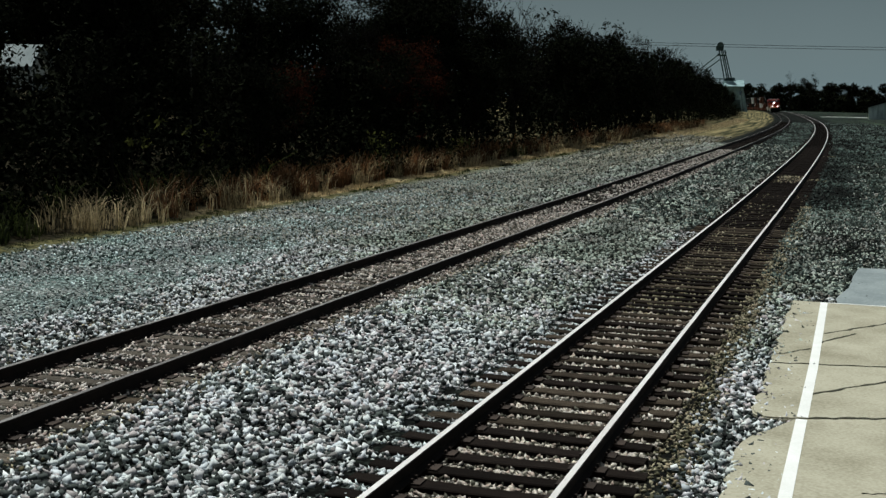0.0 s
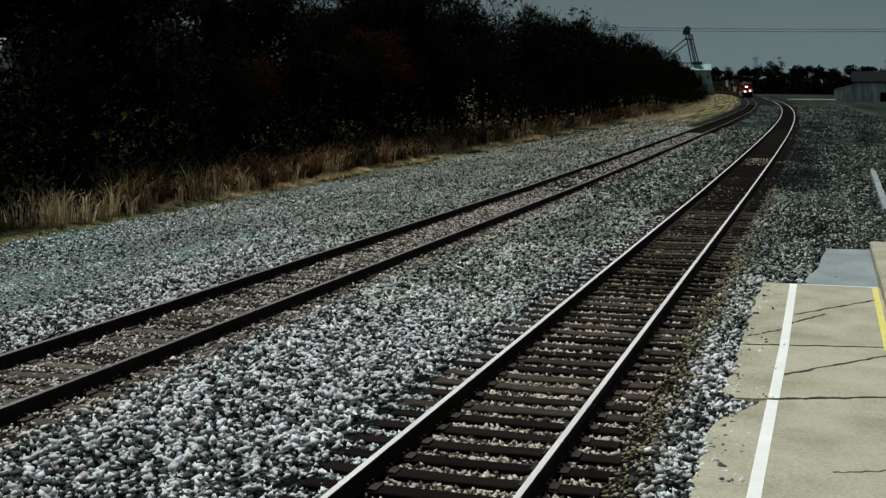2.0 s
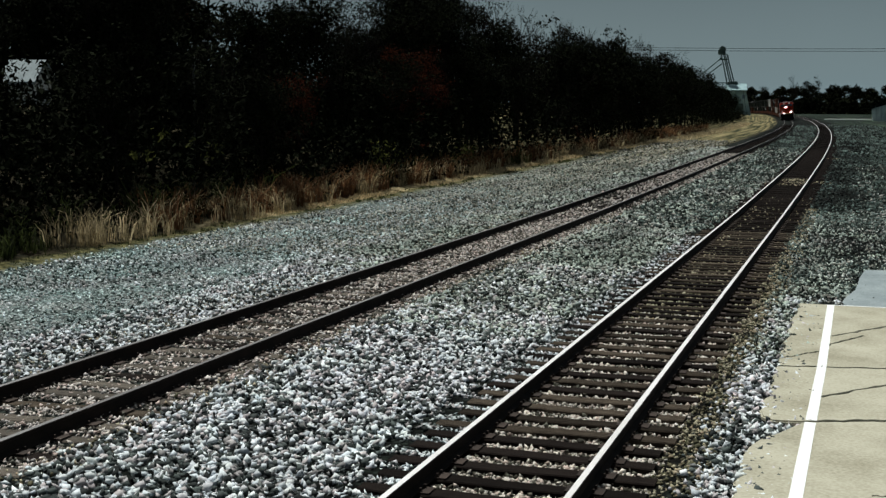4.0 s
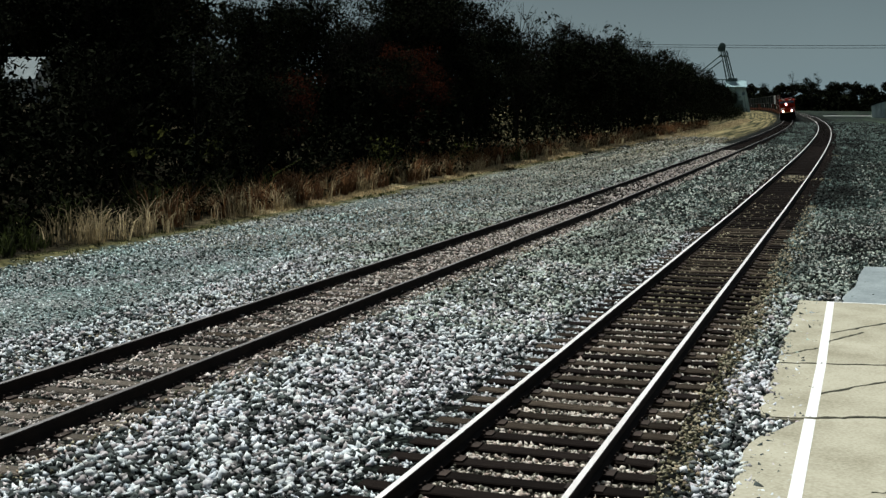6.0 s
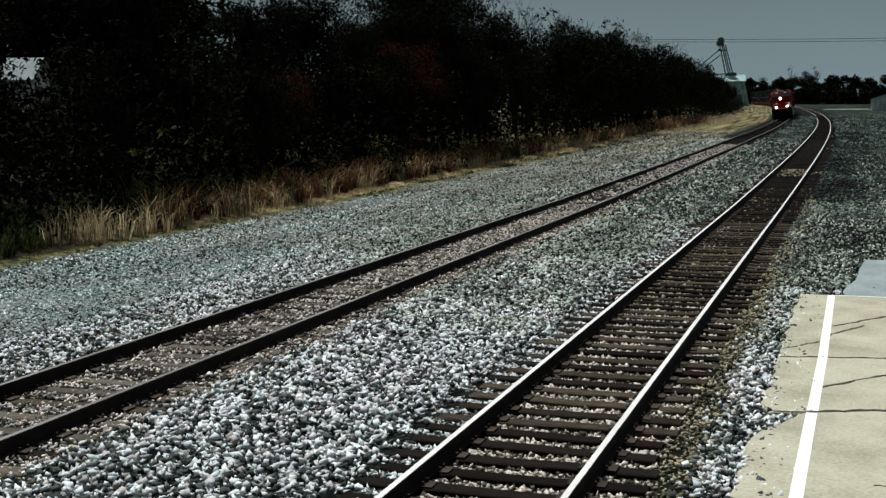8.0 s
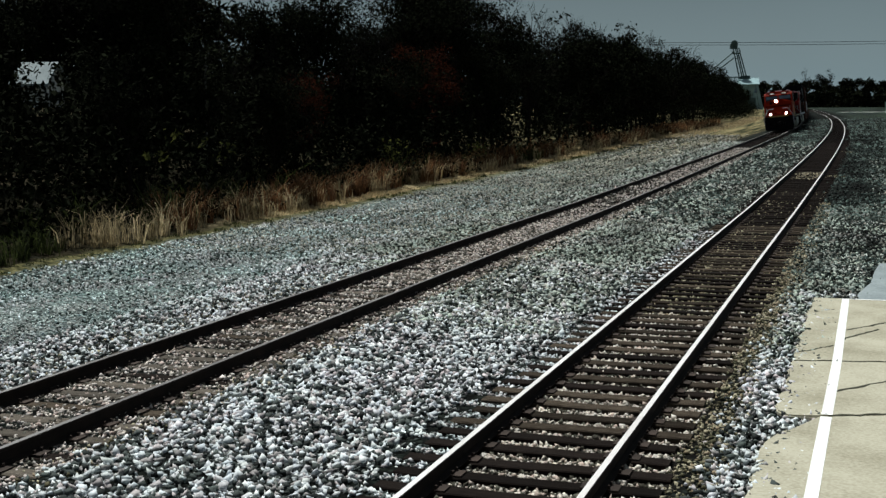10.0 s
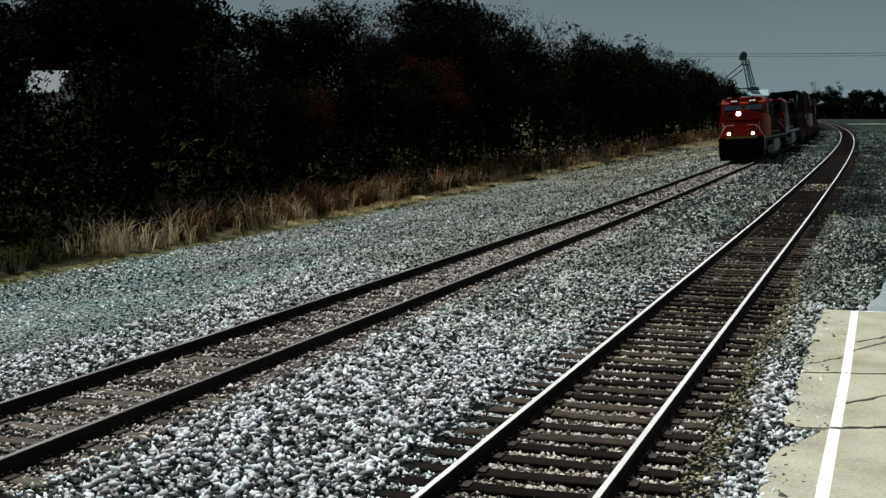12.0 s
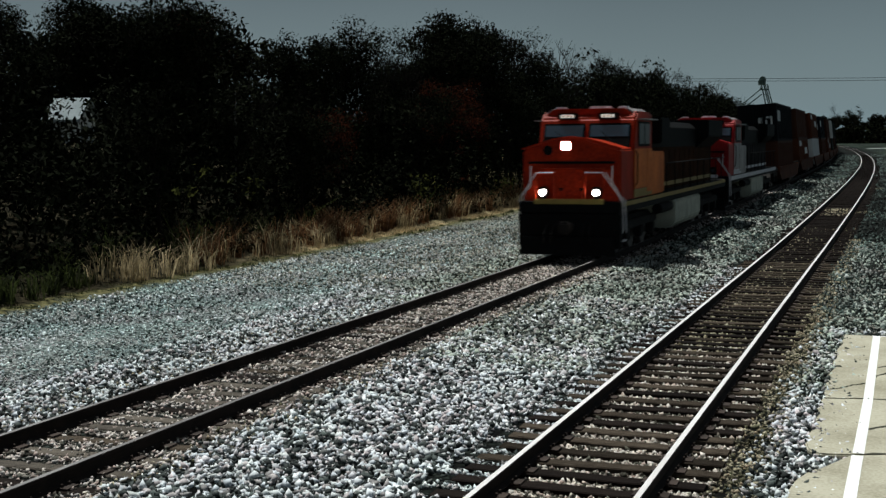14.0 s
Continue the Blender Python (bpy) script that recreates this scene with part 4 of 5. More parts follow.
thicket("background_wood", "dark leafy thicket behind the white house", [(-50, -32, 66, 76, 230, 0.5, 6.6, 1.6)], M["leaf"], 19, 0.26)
thicket("autumn_shrubs", "rust-tinted shrubs in the dark wood", [(-11.2, -10.0, 38, 90, 26, 0.3, 1.6, 0.5), (-11.8, -10.8, 50, 58, 9, 2.4, 4.6, 0.7)], M["leaf_rust"], 6, 0.09)
thicket("yellow_shrub", "yellow-green leafed shrub at the wood's edge", [(-9.9, -9.3, 45.3, 46.6, 10, 0.6, 2.1, 0.42), (-10.2, -9.6, 27, 34, 7, 1.6, 2.6, 0.3), (-10.2, -9.4, 55, 58, 5, 0.8, 1.6, 0.4)], M["leaf_yellow"], 7, 0.085, "shrub")


def blades(name, label, zones, mat, seed):
    """Upright bent blades: zones (u0, u1, s0, s1, count, height, width)."""
    r = np.random.default_rng(seed)
    vs, fs, base = [], [], 0
    for u0, u1, s0, s1, n, h, w in zones:
        u = r.uniform(u0, u1, n); s = r.uniform(s0, s1, n)
        clump = np.sin(s * 1.7) * np.sin(s * 0.61 + u) * 0.35 + 0.8
        hh = h * r.uniform(0.4, 1.15, n) * clump
        p = np.array([tuple(along(a, b, ground_z(a) - 0.03)) for a, b in zip(u, s)])
        az = r.uniform(0, 6.28, n)
        side = np.stack([np.cos(az), np.sin(az), 0 * az], 1) * (w * r.uniform(0.6, 1.3, n))[:, None]
        lean = r.normal(0, 0.28, (n, 3)); lean[:, 2] = 0
        mid = p + np.array((0, 0, 1)) * (hh * 0.6)[:, None] + lean * (hh * 0.35)[:, None]
        top = p + np.array((0, 0, 1)) * (hh * r.uniform(0.75, 1.0, n))[:, None] + lean * (hh * 1.1)[:, None]
        vs.append(np.stack([p - side, p + side, mid + side * 0.7, mid - side * 0.7, top + side * 0.15, top - side * 0.15], 1).reshape(-1, 3))
        k = np.arange(n)[:, None] * 6 + base
        fs.append(np.concatenate([k + np.array((0, 1, 2, 3)), k + np.array((3, 2, 4, 5))]))
        base += 6 * n
    tagged(new(name, raw_mesh(name, np.concatenate(vs), np.concatenate(fs), mat)), label, "grass", kind="stuff")


def tussocks(name, label, zones, mat, seed):
    """Fans of stiff dead stalks rising from tufts: zones (u0, u1, s0, s1, tufts, stalks, height, width)."""
    r = np.random.default_rng(seed)
    vs, fs, base = [], [], 0
    for u0, u1, s0, s1, tufts, stalks, h, w in zones:
        n = tufts * stalks
        cu, cs, ch = np.repeat(r.uniform(u0, u1, tufts), stalks), np.repeat(r.uniform(s0, s1, tufts), stalks), np.repeat(r.uniform(0.55, 1.15, tufts), stalks)
        root = np.array([tuple(along(a, b, ground_z(a) - 0.02)) for a, b in zip(cu + r.normal(0, 0.10, n), cs + r.normal(0, 0.10, n))])
        fan = r.normal(0, 0.30, (n, 3)); fan[:, 2] = 0
        hh = (h * ch * r.uniform(0.45, 1.1, n))[:, None]
        az = r.uniform(0, 6.28, n)
        side = np.stack([np.cos(az), np.sin(az), 0 * az], 1) * w
        up = np.array((0, 0, 1.0))
        mid = root + (up + fan * 0.55) * hh * 0.6
        bend = r.uniform(0.0, 0.35, (n, 1))
        top = root + (up * (1 - bend) + fan * (1.0 + 1.6 * bend)) * hh
        vs.append(np.stack([root - side, root + side, mid + side * 0.8, mid - side * 0.8, top + side * 0.3, top - side * 0.3], 1).reshape(-1, 3))
        k = np.arange(n)[:, None] * 6 + base
        fs.append(np.concatenate([k + np.array((0, 1, 2, 3)), k + np.array((3, 2, 4, 5))]))
        base += 6 * n
    tagged(new(name, raw_mesh(name, np.concatenate(vs), np.concatenate(fs), mat)), label, "grass", kind="stuff")


# Dark leaf clumps added at the grass foot in place of shade.
thicket("grass_roots", "near-black leaf clumps darkening the foot of the dead grass", [(-10.6, -9.3, 16, 36, 120, 0.0, 0.5, 0.35), (-11.0, -9.7, 36, 80, 240, 0.0, 0.6, 0.4), (-11.2, -9.8, 80, 170, 200, 0.0, 0.6, 0.6)], M["leaf"], 28, 0.07)
tussocks("pale_grass", "pale bleached grass stalks before the wood", [(-9.6, -8.8, 24.3, 28, 9, 18, 1.1, 0.010), (-10.0, -9.0, 28, 37, 12, 14, 1.0, 0.010), (-10.2, -9.4, 36, 60, 34, 14, 0.9, 0.012), (-10.2, -9.5, 60, 170, 60, 12, 0.8, 0.025)], M["pale_straw"], 31)
tussocks("tall_dry_grass", "tall tan dead grass tussocks along the wood's edge", [(-9.7, -8.7, 24.3, 28.5, 13, 22, 1.05, 0.010), (-10.2, -8.9, 28.5, 37, 24, 20, 1.0, 0.011), (-10.6, -9.4, 36, 60, 62, 22, 1.0, 0.012), (-10.8, -9.5, 60, 110, 70, 18, 1.0, 0.02), (-10.8, -9.6, 110, 170, 60, 16, 0.9, 0.035)], M["straw"], 21)
tussocks("dead_weeds", "brown dead weeds along the wood's edge", [(-10.8, -9.2, 28, 38, 50, 28, 1.1, 0.012), (-10.9, -9.45, 36, 62, 150, 30, 1.15, 0.013), (-11, -9.6, 60, 170, 210, 24, 1.2, 0.028)], M["straw_brown"], 22)
tussocks("green_weeds", "dull green weeds and sprouts at the wood's edge", [(-10.6, -8.7, 14, 24, 60, 26, 0.8, 0.014), (-11.4, -9.6, 24, 70, 100, 20, 1.4, 0.016), (-9.0, -8.3, 18, 40, 90, 12, 0.12, 0.010), (-8.9, -8.3, 40, 90, 120, 12, 0.15, 0.018), (7.0, 7.5, 12, 44, 110, 9, 0.08, 0.006)], M["weed"], 23)
blades("mown_straw", "low straw-yellow grass strip", [(-9.5, -8.75, 33, 40, 1500, 0.10, 0.012), (-9.6, -8.75, 38, 60, 8000, 0.12, 0.016), (-9.8, -8.7, 60, 170, 9000, 0.2, 0.03), (-9.8, -7.0, 110, 260, 3500, 0.3, 0.05)], M["pale_straw"], 24)


# ---- distance ----
def far_wood(name, label, az0, az1, dist, h, n, seed):
    r = np.random.default_rng(seed)
    cs, rs = [], []
    for _ in range(n):
        a = radians(r.uniform(az0, az1)); d = dist * r.uniform(0.96, 1.06)
        hh = h * r.uniform(0.0, 1.0)
        cs.append((-math.sin(a) * d, math.cos(a) * d, hh)); rs.append(3.2 * r.uniform(0.6, 1.2))
    v, f = leaf_cloud(r, cs, rs, 16, 0.85)
    tagged(new(name, raw_mesh(name, v, f, M["leaf"])), label, "woods", kind="stuff")


far_wood("far_woods", "dark distant woods closing the view", -10, 9, 640, 13.0, 470, 41)
far_wood("far_thicket", "dark distant undergrowth closing the view", -10, 9, 628, 7.0, 260, 42)
rng = random.Random(5)
for az, d, k, sc in ((3.0, 600, 7, 2.1), (2.2, 600, 8, 1.9), (-1.6, 590, 6, 1.5), (-2.6, 600, 8, 1.7), (4.3, 610, 6, 1.6), (0.4, 620, 6, 1.5)):
    t = TREES[k]
    keep = t.scale.copy(); t.scale = (1, 1, 1)
    tagged(copy_thing(t, Matrix.Translation((-math.sin(radians(az)) * d, math.cos(radians(az)) * d, -0.4)) @ Matrix.Rotation(az * 7, 4, "Z") @ Matrix.Scale(sc, 4)), "large tree standing over the distant woods", group="distant trees")
    t.scale = keep


def grain_elevator():
    ob = thing("grain_elevator", "pale metal grain elevator with tall leg and sloping spouts", "grain elevator", m=pose(-41.3, 415.0, 0.8, 0, 0, 8))
    house = part("house", prism(bmesh.new(), [(-1.7, 0), (6.2, 0), (4.2, 9.0), (-1.4, 9.0)], "y", -4.4, 5), M["metal_siding"], ob)
    for k in range(8):  # standing seams of the siding
        x0, x1 = -1.5 + k * 1.05, -1.3 + k * 0.76
        part("rib", prism(bmesh.new(), [(x0, 0.1), (x0 + 0.16, 0.1), (x1 + 0.12, 8.9), (x1, 8.9)], "y", -4.5, -4.38), M["teal_steel" if k % 3 == 0 else "metal_siding"], house)
    part("door", box(bmesh.new(), 1.2, 3.6, -4.55, -4.36, 0.0, 4.4), M["teal_steel"], house)
    part("window", box(bmesh.new(), 3.2, 4.0, -4.5, -4.36, 6.0, 7.2), M["glass"], house)
    part("roof", prism(bmesh.new(), [(-5.4, 8.5), (0.4, 10.7), (5.4, 8.5), (5.4, 8.75), (0.4, 10.95), (-5.4, 8.75)], "x", -1.9, 4.7), M["metal_siding"], ob, "bright sloping sheet-metal roof")
    part("annex", prism(bmesh.new(), [(-7.5, 0), (-1.75, 0), (-1.75, 8.2), (-7.5, 6.6)], "y", -2, 5), M["metal_siding"], ob)
    part("head_house", box(bmesh.new(), -1.2, 1.8, -0.6, 2.2, 10.4, 11.6, 0.1), M["teal_steel"], ob)
    for x0, x1 in ((-3.7, -1.6), (-1.9, 0.8), (-2.5, 0.0), (-3.0, -0.6)):
        part("leg", tube(bmesh.new(), [(x1, 0.4 * x0, 10.8), (x0, 0.2 * x0, 20.6)], 0.2), M["teal_steel"], ob)
    for z in (12.2, 13.8, 15.4, 17.0):
        part("brace", tube(bmesh.new(), [(-1.9 - (z - 11) * 0.2, 0, z), (0.6 - (z - 11) * 0.26, 0, z + 0.8)], 0.1), M["teal_steel"], ob)
    part("platform", box(bmesh.new(), -4.0, -1.4, -1, 1, 18.6, 19.0, 0.1), M["teal_steel"], ob)
    for x in (-4.0, -2.7, -1.4):
        part("platform_rail", tube(bmesh.new(), [(x, -1, 18.8), (x, -1, 20.0)], 0.08), M["teal_steel"], ob)
    bm = bmesh.new(); disc(bm, -3.3, 0, 22.0, 1.1, 1.6, "y", 14); box(bm, -4.7, -2.3, -0.8, 0.8, 20.3, 21.9, 0.15); part("head", bm, M["teal_steel"], ob)
    for dz in (0.0, -2.0):
        part("spout", tube(bmesh.new(), [(-3.4, 0, 19.4 + dz), (-11.5, 0, 12.6 + dz * 0.8)], 0.22), M["teal_steel"], ob)
    part("catwalk", box(bmesh.new(), -10, -1.2, -1, 1, 11.0, 11.3), M["teal_steel"], ob)
    for x in (-9, -5, -3):
        part("catwalk_post", tube(bmesh.new(), [(x, 0, 0), (x, 0, 11.0)], 0.16), M["teal_steel"], ob)


grain_elevator()


def old_barn():
    """A sagging board barn with a lower lean-to at its side."""
    ob = thing("barn", "weathered pale board barn with a dark sagging roof", "barn", m=pose(0, 330, -0.5))
    rng = random.Random(61)
    lean_to = part("lean_to", prism(bmesh.new(), [(2.3, 0), (6.6, 0), (6.3, 5.3), (1.9, 3.9)], "y", 0.1, 8), M["board"], ob)
    body = part("wall", prism(bmesh.new(), [(7.0, 0), (17.5, 0), (17.0, 5.8), (6.4, 5.8)], "y", -0.6, 9), M["board"], ob)
    for k in range(5):
        a = 2.3 + k * 0.86
        part("board", prism(bmesh.new(), [(a, 0.1), (a + 0.78, rng.uniform(0, 0.4)), (a + 0.45, 4.1 + k * 0.26), (a - 0.3, 3.85 + k * 0.26)], "y", -0.03, 0.11), M["board"], lean_to)
    for k in range(12):
        a = 7.0 + k * 0.87
        part("board", prism(bmesh.new(), [(a, rng.uniform(0, 0.5)), (a + 0.80, rng.uniform(0, 0.4)), (a + 0.3, 5.75), (a - 0.48, 5.75)], "y", -0.74, -0.59), M["board"], body)
    # Dark panel stands in for the shade inside an open door.
    part("doorway", box(bmesh.new(), 13.0, 15.2, -0.8, -0.58, 0.0, 3.2), M["dark_box"], body)
    part("roof", prism(bmesh.new(), [(1.3, 3.95), (6.5, 5.7), (6.5, 6.0), (1.3, 4.2)], "y", -0.7, 8.6), M["roof"], ob)
    part("roof", prism(bmesh.new(), [(-1.6, 5.6), (4.2, 8.2), (10, 5.6), (10, 5.9), (4.2, 8.5), (-1.6, 5.9)], "x", 5.9, 18), M["roof"], ob)
    part("gable", prism(bmesh.new(), [(-0.6, 5.75), (9, 5.75), (4.2, 7.9)], "x", 6.5, 6.7), M["board"], ob)


old_barn()


def house(m, w, d, h, ridge):
    ob = thing("house", "white gabled house glimpsed between the trees", "house", m=m)
    part("wall", prism(bmesh.new(), [(-w / 2, 0), (w / 2, 0), (w / 2, h), (0, h + ridge), (-w / 2, h)], "y", 0, d), M["whitewash"], ob)
    for sgn in (-1, 1):
        part("roof", prism(bmesh.new(), [(sgn * (w / 2 + 0.4), h - ridge * 0.16), (0, h + ridge + 0.02), (0, h + ridge + 0.2), (sgn * (w / 2 + 0.4), h + 0.2 - ridge * 0.16)], "y", -0.3, d + 0.3), M["concrete_pale"], ob)
    for x in (-w * 0.22, w * 0.24):
        part("window", box(bmesh.new(), x - w * 0.08, x + w * 0.08, -0.06, 0.05, h * 0.32, h * 0.72), M["glass"], ob)


house(pose(-44.6, 59.6, 3.3, 0, 0, 104), 2.6, 1.7, 1.5, 1.1)
thicket("hedge", "dark hedge before the white house", [(-33, -29, 46, 58, 90, 0.1, 0.8, 0.5)], M["leaf"], 29, 0.12)

bm = bmesh.new()
for x0, y0, x1, y1, w in ((-9.5, 352, 70, 340, 8.0),):
    d = Vector((x1 - x0, y1 - y0, 0)).normalized(); q = Vector((-d.y, d.x, 0)) * w / 2
    a, b = Vector((x0, y0, 0.75)), Vector((x1, y1, 0.55))
    lo = [bm.verts.new(v) for v in (a - q, b - q, b + q, a + q)]
    bm.faces.new(lo)
    r = bmesh.ops.extrude_face_region(bm, geom=list(bm.faces)); bmesh.ops.translate(bm, verts=[g for g in r["geom"] if isinstance(g, bmesh.types.BMVert)], vec=(0, 0, -0.9))
    bmesh.ops.recalc_face_normals(bm, faces=bm.faces)
tagged(new("road", mesh_of("road", bm, M["pavement"])), "pale road crossing beyond the bend", "road", kind="structure")

for k, dz in ((0, -0.45), (1, -1.25)):
    bm = bmesh.new()
    pts = [(-120 + 20 * i, 420 - i * 0.5, 26.0 + dz - 2.2 * math.sin(math.pi * i / 14) - 0.15 * i) for i in range(15)]
    tube(bm, pts, 0.09, 4)
    tagged(new("power_line", mesh_of("power_line", bm, M["wire"])), "thin dark overhead power cable across the sky", "cable", "power lines")

bm = bmesh.new(); tube(bm, [(-20.60, 35.20, 0.3), (-20.56, 35.30, 5.08)], 0.05, 6, 0.04)
tagged(new("dead_trunk", mesh_of("dead_trunk", bm, M["bark_pale"])), "slender pale dead trunk among dark trees", "tree trunk")


# ---- the train: vehicles face along +y, rail top at z 0 ----
# metres along the line from the camera to the leading nose, second by second
NOSE = [400.0, 373.4, 346.8, 320.2, 293.5, 266.7, 239.8, 212.8, 185.7, 158.9, 132.5, 107.0, 82.0, 57.7, 33.4]
SIZE = 0.98
MOVING = []  # thing, metres behind the leading nose


def bogie(ob, y, axles, gap, wheel_r=0.5):
    b = part("truck", prism(bmesh.new(), [(y - gap * (axles - 1) / 2 - 0.7, 0.62), (y + gap * (axles - 1) / 2 + 0.7, 0.62), (y + gap * (axles - 1) / 2 + 0.3, 1.05), (y - gap * (axles - 1) / 2 - 0.3, 1.05)], "x", -1.02, 1.02, 0.04), M["under"], ob)
    for i in range(axles):
        yy = y + (i - (axles - 1) / 2) * gap
        for x in (-0.76, 0.76):
            bm = bmesh.new(); disc(bm, x, yy, wheel_r, wheel_r, 0.14, "x", 22); disc(bm, x * 1.11, yy, wheel_r, 0.17, 0.12, "x", 10)
            part("wheel", bm, M["wheel"], b)
        for x in (-1.08, 1.08):
            bm = bmesh.new(); box(bm, x - 0.12, x + 0.12, yy - 0.2, yy + 0.2, 0.34, 0.72, 0.04); part("journal_box", bm, M["under"], b)
    for x in (-1.1, 1.1):
        bm = bmesh.new(); box(bm, x - 0.09, x + 0.09, y - gap * (axles - 1) / 2 - 0.55, y + gap * (axles - 1) / 2 + 0.55, 0.68, 0.94, 0.04); part("side_frame", bm, M["under"], b)


def rail_bar(ob, pts, r=0.022, mat="steel", name="handrail"):
    part(name, tube(bmesh.new(), pts, r, 6), M[mat], ob)


def locomotive(label, nose, side, hood, lower, stripe, lit):
    L, W = 21.0, 1.46
    ob = thing("locomotive", label, "locomotive", "locomotives")
    # frame, deck and pilot
    part("frame", box(bmesh.new(), -W, W, -L + 0.6, 0.72, 1.28, 1.60, 0.03), M["black"], ob)
    part("sill_stripe", box(bmesh.new(), -W - 0.004, W + 0.004, -L + 0.8, 0.5, 1.40 if not lit else 1.46, 1.58), M[stripe], ob)
    part("end_stripe", box(bmesh.new(), -1.0, 1.0, 0.70, 0.745, 1.54, 1.68), M[stripe], ob)
    bm = bmesh.new(); prism(bm, [(-W, 0.30), (W, 0.30), (W, 1.30), (-W, 1.30)], "y", 0.30, 0.74, 0.05); part("pilot", bm, M["black"], ob)
    bm = bmesh.new(); prism(bm, [(-1.38, 0.12), (1.38, 0.12), (1.30, 0.62), (-1.30, 0.62)], "y", 0.74, 0.86)
    for v in bm.verts:
        if v.co.z < 0.2:
            v.co.y += 0.26 * (1 - abs(v.co.x) / 2.0)
    part("snow_plow", bm, M["black"], ob)
    bm = bmesh.new(); box(bm, -0.16, 0.16, 0.7, 1.25, 0.78, 1.02, 0.05); box(bm, -0.2, 0.14, 1.2, 1.42, 0.72, 1.08, 0.06); part("coupler", bm, M["under"], ob)
    for x in (-0.42, 0.42, -0.62, 0.62):
        rail_bar(ob, [(x, 0.76, 0.95), (x * 1.05, 0.98, 0.7), (x * 1.1, 0.92, 0.45)], 0.028, "under", "air_hose")
    # nose with a peaked top and cab
    F = 0.42  # the nose's front face
    bm = bmesh.new(); prism(bm, [(-1.42, 1.6), (1.42, 1.6), (1.42, 3.06), (0.55, 3.32), (0, 3.40), (-0.55, 3.32), (-1.42, 3.06)], "y", -1.35, F, 0.05); part("nose", bm, M[nose], ob)
    part("nose_door", box(bmesh.new(), -0.35, 0.35, F - 0.02, F + 0.02, 1.75, 2.66, 0.02), M[nose], ob)
    bm = bmesh.new(); disc(bm, 0.68, F + 0.005, 3.04, 0.14, 0.03, "y", 16); part("nose_vent", bm, M["black"], ob)
    part("nose_ledge", box(bmesh.new(), -1.25, 1.25, F - 0.01, F + 0.05, 2.66, 2.73, 0.01), M["black"], ob)
    part("nose_step", box(bmesh.new(), -0.95, 0.95, F, F + 0.16, 2.50, 2.535, 0.008), M[nose], ob)
    for x in (-0.3, 0.3):
        part("nose_hinge", box(bmesh.new(), x - 0.05, x + 0.05, F + 0.015, F + 0.035, 1.9, 1.98), M["black"], ob)
    part("deck_plate", box(bmesh.new(), -1.0, 1.0, F + 0.02, 0.70, 1.6, 1.64), M["under"], ob)
    for x in (-1.0, 1.0):
        part("nose_panel", box(bmesh.new(), x - 0.26, x + 0.26, F - 0.02, F + 0.014, 1.9, 2.55, 0.01), M[nose], ob)
    part("nose_trim", prism(bmesh.new(), [(-1.44, 3.06), (-0.55, 3.325), (0, 3.405), (0.55, 3.325), (1.44, 3.06), (1.44, 3.10), (0.55, 3.365), (0, 3.445), (-0.55, 3.365), (-1.44, 3.10)], "y", F - 0.03, F + 0.03), M[nose], ob)
    bm = bmesh.new(); prism(bm, [(-3.9, 1.6), (-1.2, 1.6), (-1.2, 3.0), (-1.52, 3.95), (-1.75, 4.16), (-3.9, 4.16)], "x", -1.44, 1.44, 0.06); part("cab", bm, M[nose], ob)
    bm = bmesh.new(); prism(bm, [(-1.36, 4.05), (1.36, 4.05), (1.05, 4.25), (-1.05, 4.25)], "y", -3.95, -1.62, 0.03); part("cab_roof", bm, M[nose], ob)
    tilt = Matrix.Translation((0, -1.355, 3.46)) @ Matrix.Rotation(radians(18.5), 4, "X")
    for x in (-0.68, 0.68):
        part("windshield_frame", box(bmesh.new(), x - 0.64, x + 0.64, -0.02, 0.035, -0.40, 0.37, 0.03, tilt), M["black"], ob)
        part("windshield", box(bmesh.new(), x - 0.58, x + 0.58, 0.02, 0.042, -0.06, 0.31, 0.015, tilt), M["glass"], ob)
        rail_bar(ob, [tilt @ Vector((x - 0.2, 0.07, -0.3)), tilt @ Vector((x + 0.25, 0.07, 0.12))], 0.012, "black", "wiper")
        part("number_board", box(bmesh.new(), x * 0.9 - 0.30, x * 0.9 + 0.30, -1.66, -1.46, 3.94, 4.12, 0.02), M["black"], ob)
        part("number_panel", box(bmesh.new(), x * 0.9 - 0.25, x * 0.9 + 0.25, -1.462, -1.452, 3.965, 4.095), M["side_glass"], ob)
        for k in range(4):
            part("number_bar", box(bmesh.new(), x * 0.9 - 0.19 + k * 0.105, x * 0.9 - 0.12 + k * 0.105, -1.453, -1.446, 3.98, 4.08), M["number"] if lit else M["steel"], ob)
    for sx in (-1, 1):  # side windows, cab door, mirrors
        part("side_window_frame", box(bmesh.new(), sx * 1.44, sx * 1.465, -3.45, -1.75, 3.12, 3.86, 0.02), M["black"], ob)
        for y0, y1 in ((-2.52, -1.83), (-3.38, -2.62)):
            part("side_window", box(bmesh.new(), sx * 1.46, sx * 1.478, y0, y1, 3.2, 3.8, 0.01), M["side_glass"], ob)
        part("cab_stripe", box(bmesh.new(), sx * 1.44, sx * 1.449, -3.88, -1.25, 1.64, 1.88), M[stripe], ob)
        part("side_panel", box(bmesh.new(), sx * 1.44, sx * 1.452, -3.86, -1.28, 1.90, 3.06, 0.004), M["orange" if lit else side], ob)
        part("cab_door", box(bmesh.new(), sx * 1.452, sx * 1.46, -3.78, -3.1, 1.75, 3.05, 0.003), M["orange" if lit else side], ob)
